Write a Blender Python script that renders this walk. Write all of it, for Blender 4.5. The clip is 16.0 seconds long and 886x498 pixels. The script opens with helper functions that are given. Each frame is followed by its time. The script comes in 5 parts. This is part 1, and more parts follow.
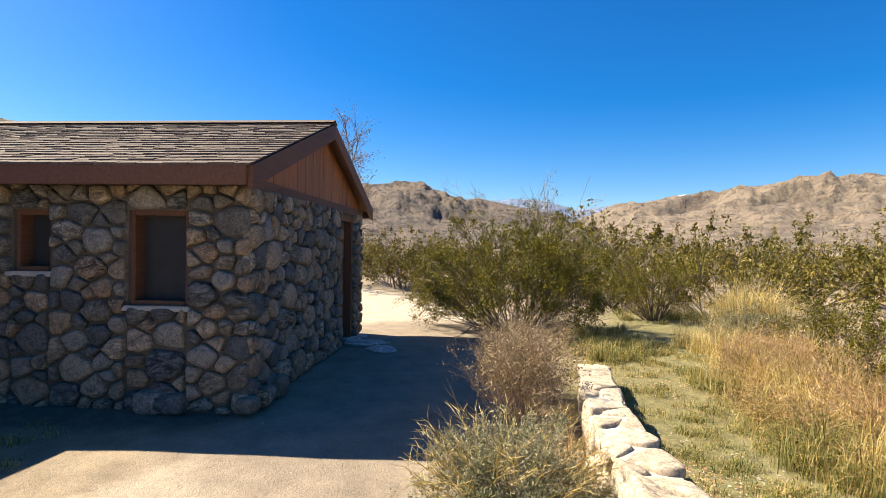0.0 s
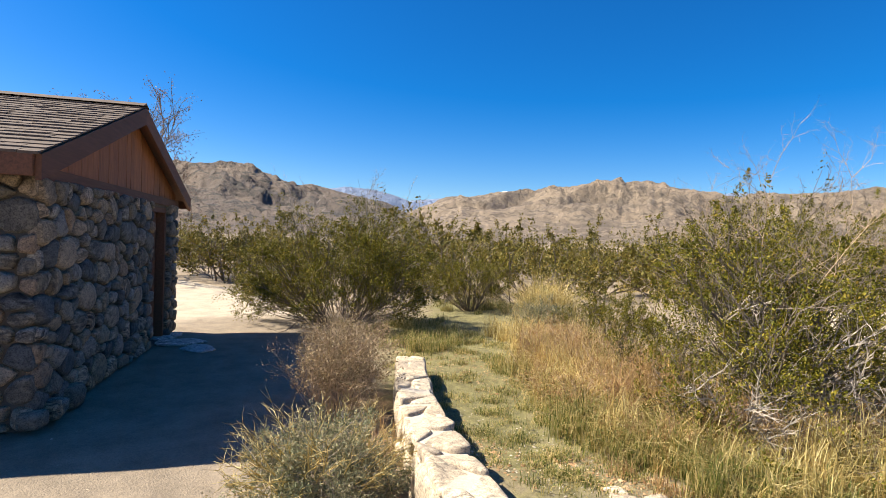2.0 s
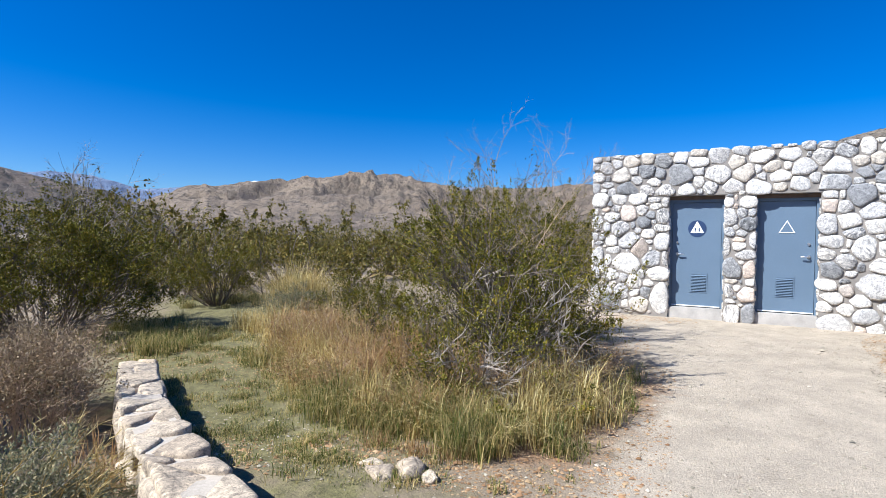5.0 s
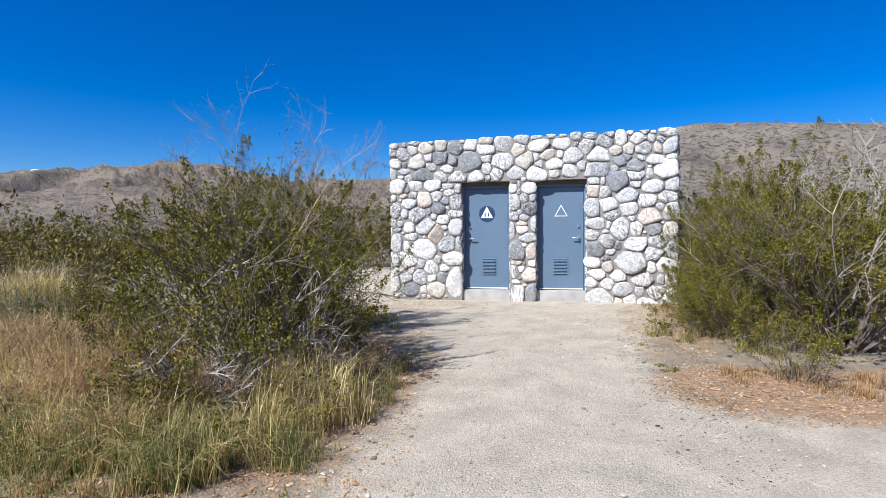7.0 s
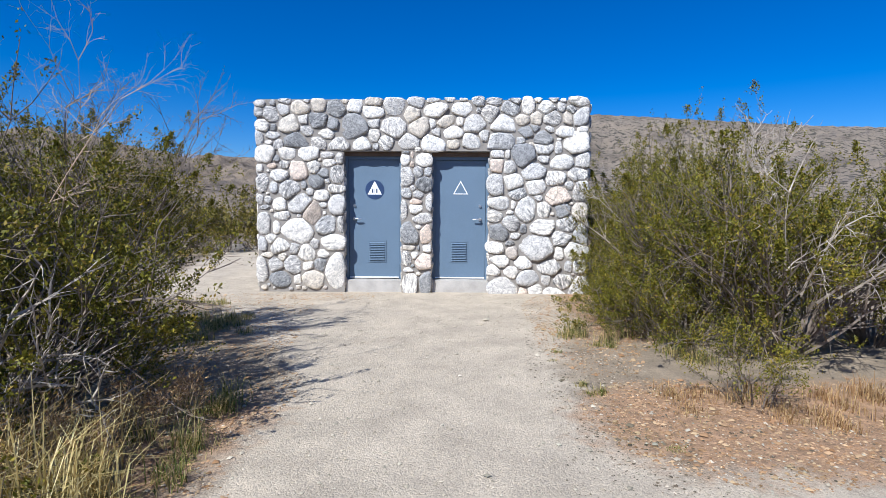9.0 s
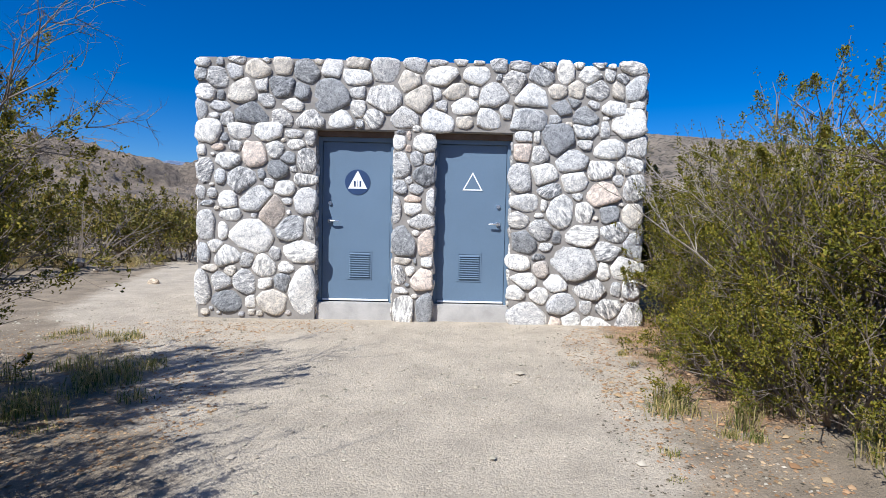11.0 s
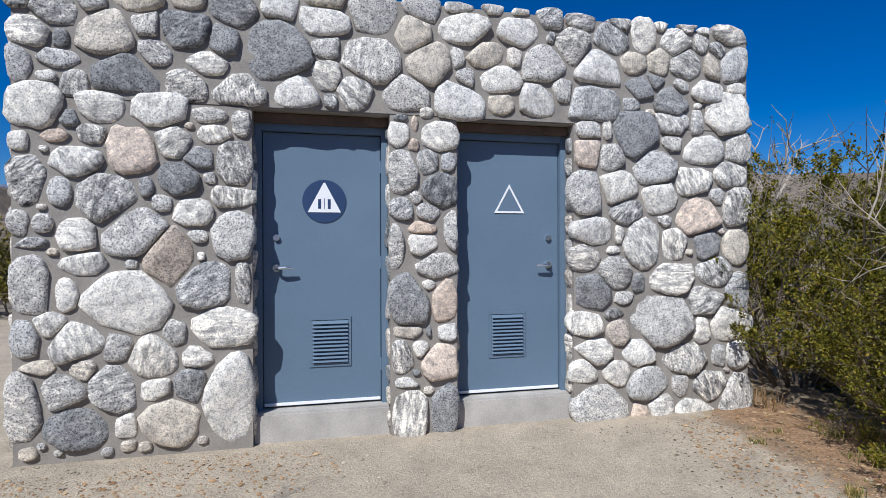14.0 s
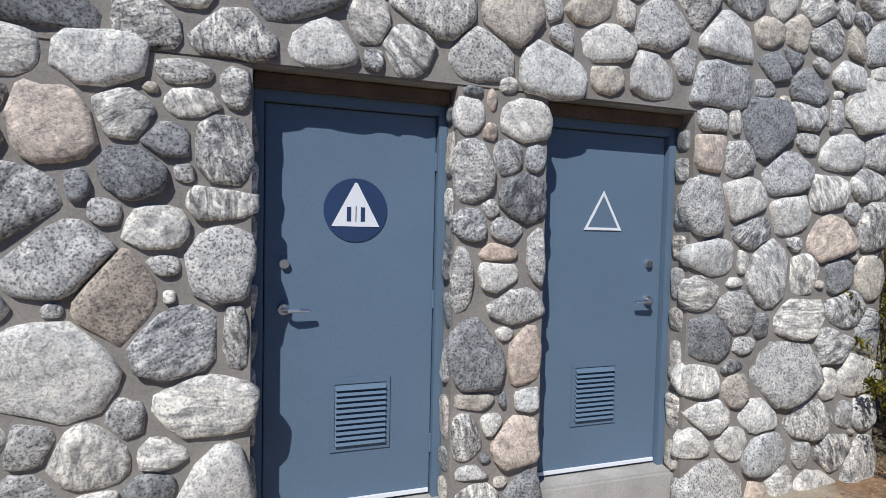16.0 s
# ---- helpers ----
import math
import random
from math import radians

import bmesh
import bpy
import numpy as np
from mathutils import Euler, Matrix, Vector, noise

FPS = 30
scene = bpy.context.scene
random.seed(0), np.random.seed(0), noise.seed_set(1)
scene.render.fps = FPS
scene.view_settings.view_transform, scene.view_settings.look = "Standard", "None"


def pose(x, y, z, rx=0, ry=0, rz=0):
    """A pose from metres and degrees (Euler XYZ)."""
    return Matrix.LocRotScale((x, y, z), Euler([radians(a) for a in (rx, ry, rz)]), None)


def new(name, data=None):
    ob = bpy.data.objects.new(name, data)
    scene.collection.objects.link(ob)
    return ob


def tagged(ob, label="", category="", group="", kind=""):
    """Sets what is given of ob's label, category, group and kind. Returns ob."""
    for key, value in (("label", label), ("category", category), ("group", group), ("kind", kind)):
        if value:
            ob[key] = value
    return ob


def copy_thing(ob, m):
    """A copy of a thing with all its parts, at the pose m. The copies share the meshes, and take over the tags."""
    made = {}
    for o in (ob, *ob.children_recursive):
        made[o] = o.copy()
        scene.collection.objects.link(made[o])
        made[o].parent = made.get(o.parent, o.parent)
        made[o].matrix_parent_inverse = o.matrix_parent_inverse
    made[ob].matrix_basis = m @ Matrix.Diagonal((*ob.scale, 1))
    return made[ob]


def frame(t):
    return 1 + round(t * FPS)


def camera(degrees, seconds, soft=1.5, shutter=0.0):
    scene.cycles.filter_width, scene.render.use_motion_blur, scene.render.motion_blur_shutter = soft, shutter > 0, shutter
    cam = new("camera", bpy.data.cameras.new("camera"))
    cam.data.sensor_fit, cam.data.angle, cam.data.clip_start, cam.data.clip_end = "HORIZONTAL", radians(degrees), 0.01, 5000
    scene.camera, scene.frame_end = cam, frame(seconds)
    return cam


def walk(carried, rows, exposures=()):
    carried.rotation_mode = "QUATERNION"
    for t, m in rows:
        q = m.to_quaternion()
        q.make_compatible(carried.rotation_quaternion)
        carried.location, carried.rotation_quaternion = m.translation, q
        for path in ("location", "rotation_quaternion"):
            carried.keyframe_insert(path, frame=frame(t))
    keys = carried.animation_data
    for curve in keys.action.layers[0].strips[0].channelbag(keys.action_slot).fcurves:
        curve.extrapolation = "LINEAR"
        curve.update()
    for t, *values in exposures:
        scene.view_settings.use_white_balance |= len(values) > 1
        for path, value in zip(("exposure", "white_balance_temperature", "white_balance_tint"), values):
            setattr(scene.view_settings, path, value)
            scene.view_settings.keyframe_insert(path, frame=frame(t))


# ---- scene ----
cam = camera(80.0, 16.0, soft=0.8)
# seconds, eye, (yaw, pitch, lean)
PATH = [
    (0, (-0.254, -11.610, 1.531), (73.14, -0.18, 0.65)),
    (0.5, (-0.228, -11.594, 1.560), (67.43, -0.28, 0.92)),
    (1, (-0.120, -11.626, 1.595), (60.69, -0.30, 0.75)),
    (1.5, (-0.050, -11.637, 1.628), (57.87, -0.74, 1.05)),
    (2, (0.041, -11.630, 1.665), (55.26, -0.99, 1.99)),
    (2.5, (0.044, -11.487, 1.641), (52.23, -1.46, 2.69)),
    (3, (0.074, -11.435, 1.647), (48.71, -1.40, 2.37)),
    (5.5, (-0.036, -11.489, 1.541), (23.60, -1.51, 0.00)),
    (6, (0.004, -11.348, 1.561), (18.13, -1.74, -0.75)),
    (6.5, (0.204, -11.208, 1.533), (13.88, -1.87, -0.72)),
    (7, (0.507, -10.768, 1.471), (11.31, -2.17, -0.60)),
    (7.5, (0.598, -10.426, 1.416), (8.14, -2.92, -0.84)),
    (8, (0.600, -10.016, 1.438), (4.54, -3.73, -0.08)),
    (8.5, (0.558, -9.580, 1.438), (1.55, -4.41, -0.47)),
    (9, (0.573, -9.108, 1.405), (0.72, -4.09, 0.34)),
    (11.5, (0.094, -6.212, 1.257), (-1.26, -2.39, 1.76)),
    (12, (-0.312, -5.723, 1.257), (-3.12, -1.88, 1.83)),
    (12.5, (-0.579, -5.259, 1.274), (-5.24, -1.37, 1.45)),
    (13, (-0.698, -4.821, 1.312), (-7.86, -0.69, 0.77)),
    (13.5, (-0.732, -4.414, 1.349), (-10.59, -0.07, 0.11)),
    (14, (-0.758, -3.991, 1.418), (-12.82, -0.19, -0.21)),
    (14.5, (-0.832, -3.533, 1.529), (-14.58, -0.92, -0.09)),
    (15, (-0.947, -3.118, 1.611), (-16.18, -1.56, 0.30)),
    (15.5, (-1.067, -2.801, 1.661), (-17.55, -2.09, 0.83)),
    (16, (-1.158, -2.590, 1.698), (-17.94, -2.39, 1.29)),
]
walk(cam, [(t, pose(*e, 90 + a[1], 0, a[0]) @ pose(0, 0, 0, 0, 0, a[2])) for t, e, a in PATH],
     exposures=[(0, 1.38, 8000, 9), (1.5, 1.28, 7700, 9), (3, 1.06, 6750, 9), (5.5, 0.72, 5850, 9), (9, 0.55, 5800, 9), (11.5, 0.4, 5850, 9), (12.5, 0.17, 5850, 9), (14, 0.02, 5900, 9), (16, -0.22, 6000, 9)])

# ---- light ----
SUN_WAY = Vector((-0.73, -1.0, 1.32)).normalized()
sun_el = math.asin(SUN_WAY.z)
sun_az = math.atan2(SUN_WAY.x, SUN_WAY.y)
world = bpy.data.worlds.new("desert_sky")
scene.world = world
world.use_nodes = True
wn = world.node_tree.nodes
sky = wn.new("ShaderNodeTexSky")
sky.sky_type = 'NISHITA'
sky.sun_disc = False
sky.sun_elevation = sun_el
sky.sun_rotation = sun_az
sky.altitude = 1200
sky.air_density = 1.0
sky.dust_density = 1.38
sky.ozone_density = 6.0
hue = wn.new("ShaderNodeHueSaturation")
hue.inputs["Saturation"].default_value = 1.4
hue.inputs["Hue"].default_value = 0.509
world.node_tree.links.new(sky.outputs[0], hue.inputs["Color"])
world.node_tree.links.new(hue.outputs[0], wn["Background"].inputs[0])
wn["Background"].inputs[1].default_value = 0.082
sun = new("sun", bpy.data.lights.new("sun", 'SUN'))
sun.data.energy = 5.0
sun.data.angle = radians(0.53)
sun.data.color = (1.0, 0.965, 0.91)
sun.rotation_euler = SUN_WAY.to_track_quat('Z', 'Y').to_euler()
sun.location = (0, 0, 20)

# ---- materials ----
def mat(name, rough=0.8, metal=0.0):
    m = bpy.data.materials.new(name)
    m.use_nodes = True
    n = m.node_tree.nodes
    b = n["Principled BSDF"]
    b.inputs["Roughness"].default_value = rough
    b.inputs["Metallic"].default_value = metal
    return m, n, m.node_tree.links, b


def ramp(n, stops):
    r = n.new("ShaderNodeValToRGB")
    e = r.color_ramp.elements
    while len(e) < len(stops):
        e.new(0.5)
    for el, (p, c) in zip(e, stops):
        el.position, el.color = p, (*c, 1)
    return r


def tex_noise(n, l, vec, scale, detail=5, rough=0.6, warp=0.0):
    t = n.new("ShaderNodeTexNoise")
    t.inputs["Scale"].default_value = scale
    t.inputs["Detail"].default_value = detail
    t.inputs["Roughness"].default_value = rough
    t.inputs["Distortion"].default_value = warp
    if vec is not None:
        l.new(vec, t.inputs["Vector"])
    return t


def mix(n, l, fac, a, b, mode='MIX'):
    m = n.new("ShaderNodeMix")
    m.data_type, m.blend_type = 'RGBA', mode
    for v, s in ((fac, m.inputs[0]), (a, m.inputs[6]), (b, m.inputs[7])):
        if isinstance(v, (int, float)):
            s.default_value = v
        elif isinstance(v, tuple):
            s.default_value = (*v, 1)
        else:
            l.new(v, s)
    return m.outputs[2]


def bump(n, l, b, height, strength, dist):
    k = n.new("ShaderNodeBump")
    k.inputs["Strength"].default_value = strength
    k.inputs["Distance"].default_value = dist
    l.new(height, k.inputs["Height"])
    l.new(k.outputs[0], b.inputs["Normal"])
    return k


def place(n):
    return n.new("ShaderNodeNewGeometry").outputs["Position"]


def simple(name, col, var=0.25, scale=6.0, rough=0.75, metal=0.0, bstr=0.25, bscale=60.0, bdist=0.004):
    """A plain surface with two scales of variation and fine relief."""
    m, n, l, b = mat(name, rough, metal)
    p = place(n)
    big, fine = tex_noise(n, l, p, scale), tex_noise(n, l, p, bscale, 4)
    lo, hi = tuple(c * (1 - var) for c in col), tuple(min(1, c * (1 + var)) for c in col)
    r = ramp(n, [(0.3, lo), (0.7, hi)])
    l.new(big.outputs[0], r.inputs[0])
    c = mix(n, l, 0.35, r.outputs[0], fine.outputs[0], 'OVERLAY')
    l.new(c, b.inputs["Base Color"])
    bump(n, l, b, fine.outputs[0], bstr, bdist)
    return m


def stone_mat(name, stops, veins=0.35, speck=0.5, warm=0.0):
    """River stone: a colour for each stone, granite speckle, bands and veins."""
    m, n, l, b = mat(name, 0.82)
    p = place(n)
    info = n.new("ShaderNodeObjectInfo")
    r = ramp(n, stops)
    r.color_ramp.interpolation = 'CONSTANT' if len(stops) > 5 else 'LINEAR'
    l.new(info.outputs["Random"], r.inputs[0])
    off = n.new("ShaderNodeVectorMath")
    off.operation = 'MULTIPLY_ADD'
    l.new(info.outputs["Random"], off.inputs[0])
    off.inputs[1].default_value = (37, 91, 53)
    l.new(p, off.inputs[2])
    v = off.outputs[0]
    mott = tex_noise(n, l, v, 16, 7, 0.7, 0.8)
    mr = ramp(n, [(0.34, (0.36, 0.36, 0.37)), (0.5, (0.95, 0.94, 0.92)), (0.66, (1.35, 1.32, 1.25))])
    l.new(mott.outputs[0], mr.inputs[0])
    c = mix(n, l, 0.8, r.outputs[0], mr.outputs[0], 'MULTIPLY')
    grain = tex_noise(n, l, v, 85, 3, 0.6)
    gr = ramp(n, [(0.38, (0.12, 0.12, 0.14)), (0.48, (0.9, 0.9, 0.9)), (0.6, (1.0, 1.0, 1.0)), (0.7, (1.35, 1.35, 1.33))])
    l.new(grain.outputs[0], gr.inputs[0])
    c = mix(n, l, speck, c, gr.outputs[0], 'MULTIPLY')
    ang = n.new("ShaderNodeMath")
    ang.operation = 'MULTIPLY'
    l.new(info.outputs["Random"], ang.inputs[0])
    ang.inputs[1].default_value = 91.0
    rot = n.new("ShaderNodeVectorRotate")
    rot.inputs["Axis"].default_value = (0.25, 1.0, 0.1)
    l.new(v, rot.inputs["Vector"])
    l.new(ang.outputs[0], rot.inputs["Angle"])
    stretch = n.new("ShaderNodeVectorMath")
    stretch.operation = 'MULTIPLY'
    stretch.inputs[1].default_value = (8, 8, 27)
    l.new(rot.outputs[0], stretch.inputs[0])
    wave = tex_noise(n, l, stretch.outputs[0], 1.0, 7, 0.6, 1.1)
    wr = ramp(n, [(0.36, (0.09, 0.095, 0.105)), (0.45, (0.55, 0.55, 0.56)), (0.54, (1.0, 0.99, 0.97)), (0.64, (1.7, 1.67, 1.6))])
    l.new(wave.outputs[0], wr.inputs[0])
    sel = n.new("ShaderNodeMath")
    sel.operation = 'MULTIPLY_ADD'
    l.new(info.outputs["Random"], sel.inputs[0])
    sel.inputs[1].default_value, sel.inputs[2].default_value = 57.3, 0.0
    fr = n.new("ShaderNodeMath")
    fr.operation = 'FRACT'
    l.new(sel.outputs[0], fr.inputs[0])
    pw = n.new("ShaderNodeMath")
    pw.operation = 'POWER'
    l.new(fr.outputs[0], pw.inputs[0])
    pw.inputs[1].default_value = 1.35
    amt = n.new("ShaderNodeMath")
    amt.operation = 'MULTIPLY'
    l.new(pw.outputs[0], amt.inputs[0])
    amt.inputs[1].default_value = veins
    c = mix(n, l, amt.outputs[0], c, wr.outputs[0], 'MULTIPLY')
    l.new(c, b.inputs["Base Color"])
    h = tex_noise(n, l, v, 26, 9, 0.75)
    bump(n, l, b, h.outputs[0], 0.75, 0.018)
    return m


M_STONE = stone_mat("river_stone_pale", [(0.0, (0.72, 0.66, 0.57)), (0.18, (0.50, 0.48, 0.46)), (0.34, (0.80, 0.74, 0.66)), (0.52, (0.40, 0.40, 0.40)), (0.62, (0.68, 0.61, 0.54)),
                                           (0.74, (0.27, 0.28, 0.285)), (0.80, (0.60, 0.53, 0.46)), (0.84, (0.56, 0.54, 0.51)), (0.92, (0.84, 0.80, 0.74))], 0.85, 0.65)
M_STONE_DARK = stone_mat("dark_granite", [(0.0, (0.28, 0.285, 0.29)), (0.5, (0.38, 0.38, 0.375)), (1.0, (0.30, 0.305, 0.315))], 1.0, 0.8)
M_STONE_PEACH = stone_mat("peach_granite", [(0.0, (0.72, 0.57, 0.45)), (1.0, (0.76, 0.64, 0.54))], 0.4, 0.4)
M_STONE_WHITE = stone_mat("white_granite", [(0.0, (0.80, 0.76, 0.69)), (0.5, (0.86, 0.82, 0.75)), (1.0, (0.76, 0.74, 0.70))], 0.85, 0.5)
M_STONE_GREY = stone_mat("grey_granite", [(0.0, (0.60, 0.585, 0.56)), (0.5, (0.70, 0.67, 0.625)), (1.0, (0.55, 0.55, 0.545))], 1.0, 0.8)
M_STONE_BEIGE = stone_mat("beige_granite", [(0.0, (0.66, 0.58, 0.47)), (0.5, (0.72, 0.65, 0.55)), (1.0, (0.60, 0.54, 0.46))], 0.6, 0.5)
M_STONE_RUST = stone_mat("rust_stained_granite", [(0.0, (0.56, 0.48, 0.40)), (1.0, (0.60, 0.50, 0.41))], 0.9, 0.7)
M_STONE_CABIN = stone_mat("river_stone_brown", [(0.0, (0.30, 0.23, 0.155)), (0.2, (0.19, 0.165, 0.13)), (0.36, (0.36, 0.28, 0.20)), (0.52, (0.14, 0.135, 0.125)), (0.64, (0.30, 0.21, 0.14)), (0.74, (0.27, 0.245, 0.21)), (0.88, (0.10, 0.105, 0.105))], 1.0, 0.6)
M_STONE_WALL = stone_mat("garden_stone", [(0.0, (0.56, 0.45, 0.32)), (0.5, (0.64, 0.53, 0.39)), (1.0, (0.46, 0.37, 0.27))], 0.5, 0.45)
M_MORTAR = simple("grey_mortar", (0.26, 0.235, 0.205), 0.2, 3, 0.95, 0, 0.6, 90, 0.006)
M_MORTAR_CABIN = simple("old_brown_mortar", (0.11, 0.092, 0.074), 0.3, 3, 0.95, 0, 0.6, 90, 0.008)
M_MORTAR_WALL = simple("pale_lime_mortar", (0.46, 0.40, 0.32), 0.2, 3, 0.95, 0, 0.6, 90, 0.006)
M_CONCRETE = simple("worn_concrete", (0.40, 0.375, 0.34), 0.2, 4, 0.9, 0, 0.4, 80, 0.004)
M_DOOR = simple("blue_grey_paint", (0.125, 0.18, 0.245), 0.06, 1.2, 0.6, 0, 0.08, 220, 0.001)
M_SIGN_BLUE = simple("navy_sign_plastic", (0.025, 0.05, 0.12), 0.08, 3, 0.4, 0, 0.03, 200, 0.001)
M_SIGN_WHITE = simple("white_sign_plastic", (0.8, 0.8, 0.8), 0.03, 3, 0.45, 0, 0.03, 200, 0.001)
M_METAL = simple("brushed_steel", (0.78, 0.78, 0.78), 0.1, 20, 0.28, 1.0, 0.1, 300, 0.001)
M_LINTEL = simple("weathered_lintel_board", (0.12, 0.08, 0.055), 0.3, 5, 0.85)
M_SCREEN = simple("dark_window_screen", (0.022, 0.023, 0.025), 0.2, 10, 0.7, 0, 0.3, 600, 0.001)


def wood_mat(name, col, axis_scale=(14, 14, 1.2), rough=0.75):
    m, n, l, b = mat(name, rough)
    mp = n.new("ShaderNodeMapping")
    mp.inputs["Scale"].default_value = axis_scale
    tc = n.new("ShaderNodeTexCoord")
    l.new(tc.outputs["Object"], mp.inputs[0])
    info = n.new("ShaderNodeObjectInfo")
    g = tex_noise(n, l, mp.outputs[0], 3.0, 6, 0.65, 0.8)
    r = ramp(n, [(0.25, tuple(c * 0.55 for c in col)), (0.55, col), (0.8, tuple(min(1, c * 1.4) for c in col))])
    l.new(g.outputs[0], r.inputs[0])
    rr = ramp(n, [(0, (0.8, 0.8, 0.8)), (1, (1.2, 1.16, 1.1))])
    l.new(info.outputs["Random"], rr.inputs[0])
    c = mix(n, l, 0.8, r.outputs[0], rr.outputs[0], 'MULTIPLY')
    l.new(c, b.inputs["Base Color"])
    bump(n, l, b, g.outputs[0], 0.35, 0.004)
    return m


M_WOOD = wood_mat("redwood_stain", (0.36, 0.135, 0.055))
M_WOOD_DARK = wood_mat("dark_redwood_stain", (0.15, 0.062, 0.032), (1.2, 14, 14))
M_SHINGLE = simple("brown_shingle", (0.11, 0.08, 0.06), 0.35, 9, 0.9, 0, 0.5, 70, 0.006)


def leafy(name, stops, rough=0.6, trans=0.25):
    """Leaves or blades: a colour for each one."""
    m, n, l, b = mat(name, rough)
    g = n.new("ShaderNodeNewGeometry")
    b.inputs["Specular IOR Level"].default_value = 0.2
    r = ramp(n, stops)
    l.new(g.outputs["Random Per Island"], r.inputs[0])
    big = tex_noise(n, l, g.outputs["Position"], 2.6, 4)
    br = ramp(n, [(0.32, (0.62, 0.70, 0.6)), (0.68, (1.3, 1.2, 1.1))])
    l.new(big.outputs[0], br.inputs[0])
    c = mix(n, l, 0.7, r.outputs[0], br.outputs[0], 'MULTIPLY')
    l.new(c, b.inputs["Base Color"])
    if trans:
        t = n.new("ShaderNodeBsdfTranslucent")
        l.new(c, t.inputs[0])
        ms = n.new("ShaderNodeMixShader")
        ms.inputs[0].default_value = trans
        l.new(b.outputs[0], ms.inputs[1])
        l.new(t.outputs[0], ms.inputs[2])
        l.new(ms.outputs[0], n["Material Output"].inputs[0])
    return m


M_LEAF = leafy("creosote_leaf", [(0.0, (0.05, 0.052, 0.007)), (0.45, (0.13, 0.125, 0.012)), (0.85, (0.22, 0.19, 0.02)), (1.0, (0.28, 0.19, 0.04))], 0.55, 0.15)
M_LEAF_FAR = leafy("far_scrub_leaf", [(0.0, (0.075, 0.073, 0.013)), (0.5, (0.155, 0.135, 0.024)), (1.0, (0.26, 0.19, 0.05))], 0.55, 0.15)
M_LEAF_SAGE = leafy("grey_sage_leaf", [(0.0, (0.13, 0.145, 0.085)), (0.6, (0.27, 0.265, 0.165)), (1.0, (0.42, 0.34, 0.20))])
M_LEAF_DRY = leafy("dry_flower_head", [(0.0, (0.16, 0.11, 0.065)), (0.6, (0.29, 0.21, 0.125)), (1.0, (0.42, 0.33, 0.21))])
M_LEAF_TREE = leafy("brown_hanging_leaf", [(0.0, (0.12, 0.085, 0.075)), (1.0, (0.28, 0.2, 0.17))])
M_TWIG = simple("grey_brown_twig", (0.165, 0.13, 0.10), 0.35, 8, 0.85)
M_TWIG_PALE = simple("bleached_twig", (0.36, 0.31, 0.25), 0.3, 8, 0.85)
M_TWIG_BROWN = simple("brown_dry_twig", (0.40, 0.29, 0.19), 0.3, 8, 0.85)
M_STRAW = leafy("straw_grass", [(0.0, (0.26, 0.175, 0.06)), (0.35, (0.46, 0.355, 0.14)), (0.7, (0.64, 0.51, 0.23)), (1.0, (0.78, 0.67, 0.38))], 0.5, 0.35)
M_RUST = leafy("rusty_dry_grass", [(0.0, (0.22, 0.12, 0.055)), (0.5, (0.42, 0.27, 0.14)), (1.0, (0.62, 0.44, 0.22))], 0.6, 0.4)
M_GRASS = leafy("green_grass", [(0.0, (0.07, 0.105, 0.02)), (0.3, (0.17, 0.19, 0.05)), (0.5, (0.36, 0.31, 0.12)), (1.0, (0.60, 0.47, 0.24))], 0.5, 0.42)
M_LITTER = leafy("dead_leaf_litter", [(0.0, (0.22, 0.12, 0.06)), (0.5, (0.36, 0.22, 0.12)), (1.0, (0.5, 0.36, 0.22))], 0.8, 0.0)
M_BARK = leafy("bark_crumbs", [(0.0, (0.06, 0.05, 0.035)), (0.6, (0.13, 0.105, 0.075)), (1.0, (0.22, 0.17, 0.12))], 0.8, 0.0)
M_PEBBLE = leafy("pebble", [(0.0, (0.28, 0.24, 0.19)), (0.5, (0.38, 0.33, 0.26)), (1.0, (0.52, 0.46, 0.38))], 0.85, 0.0)


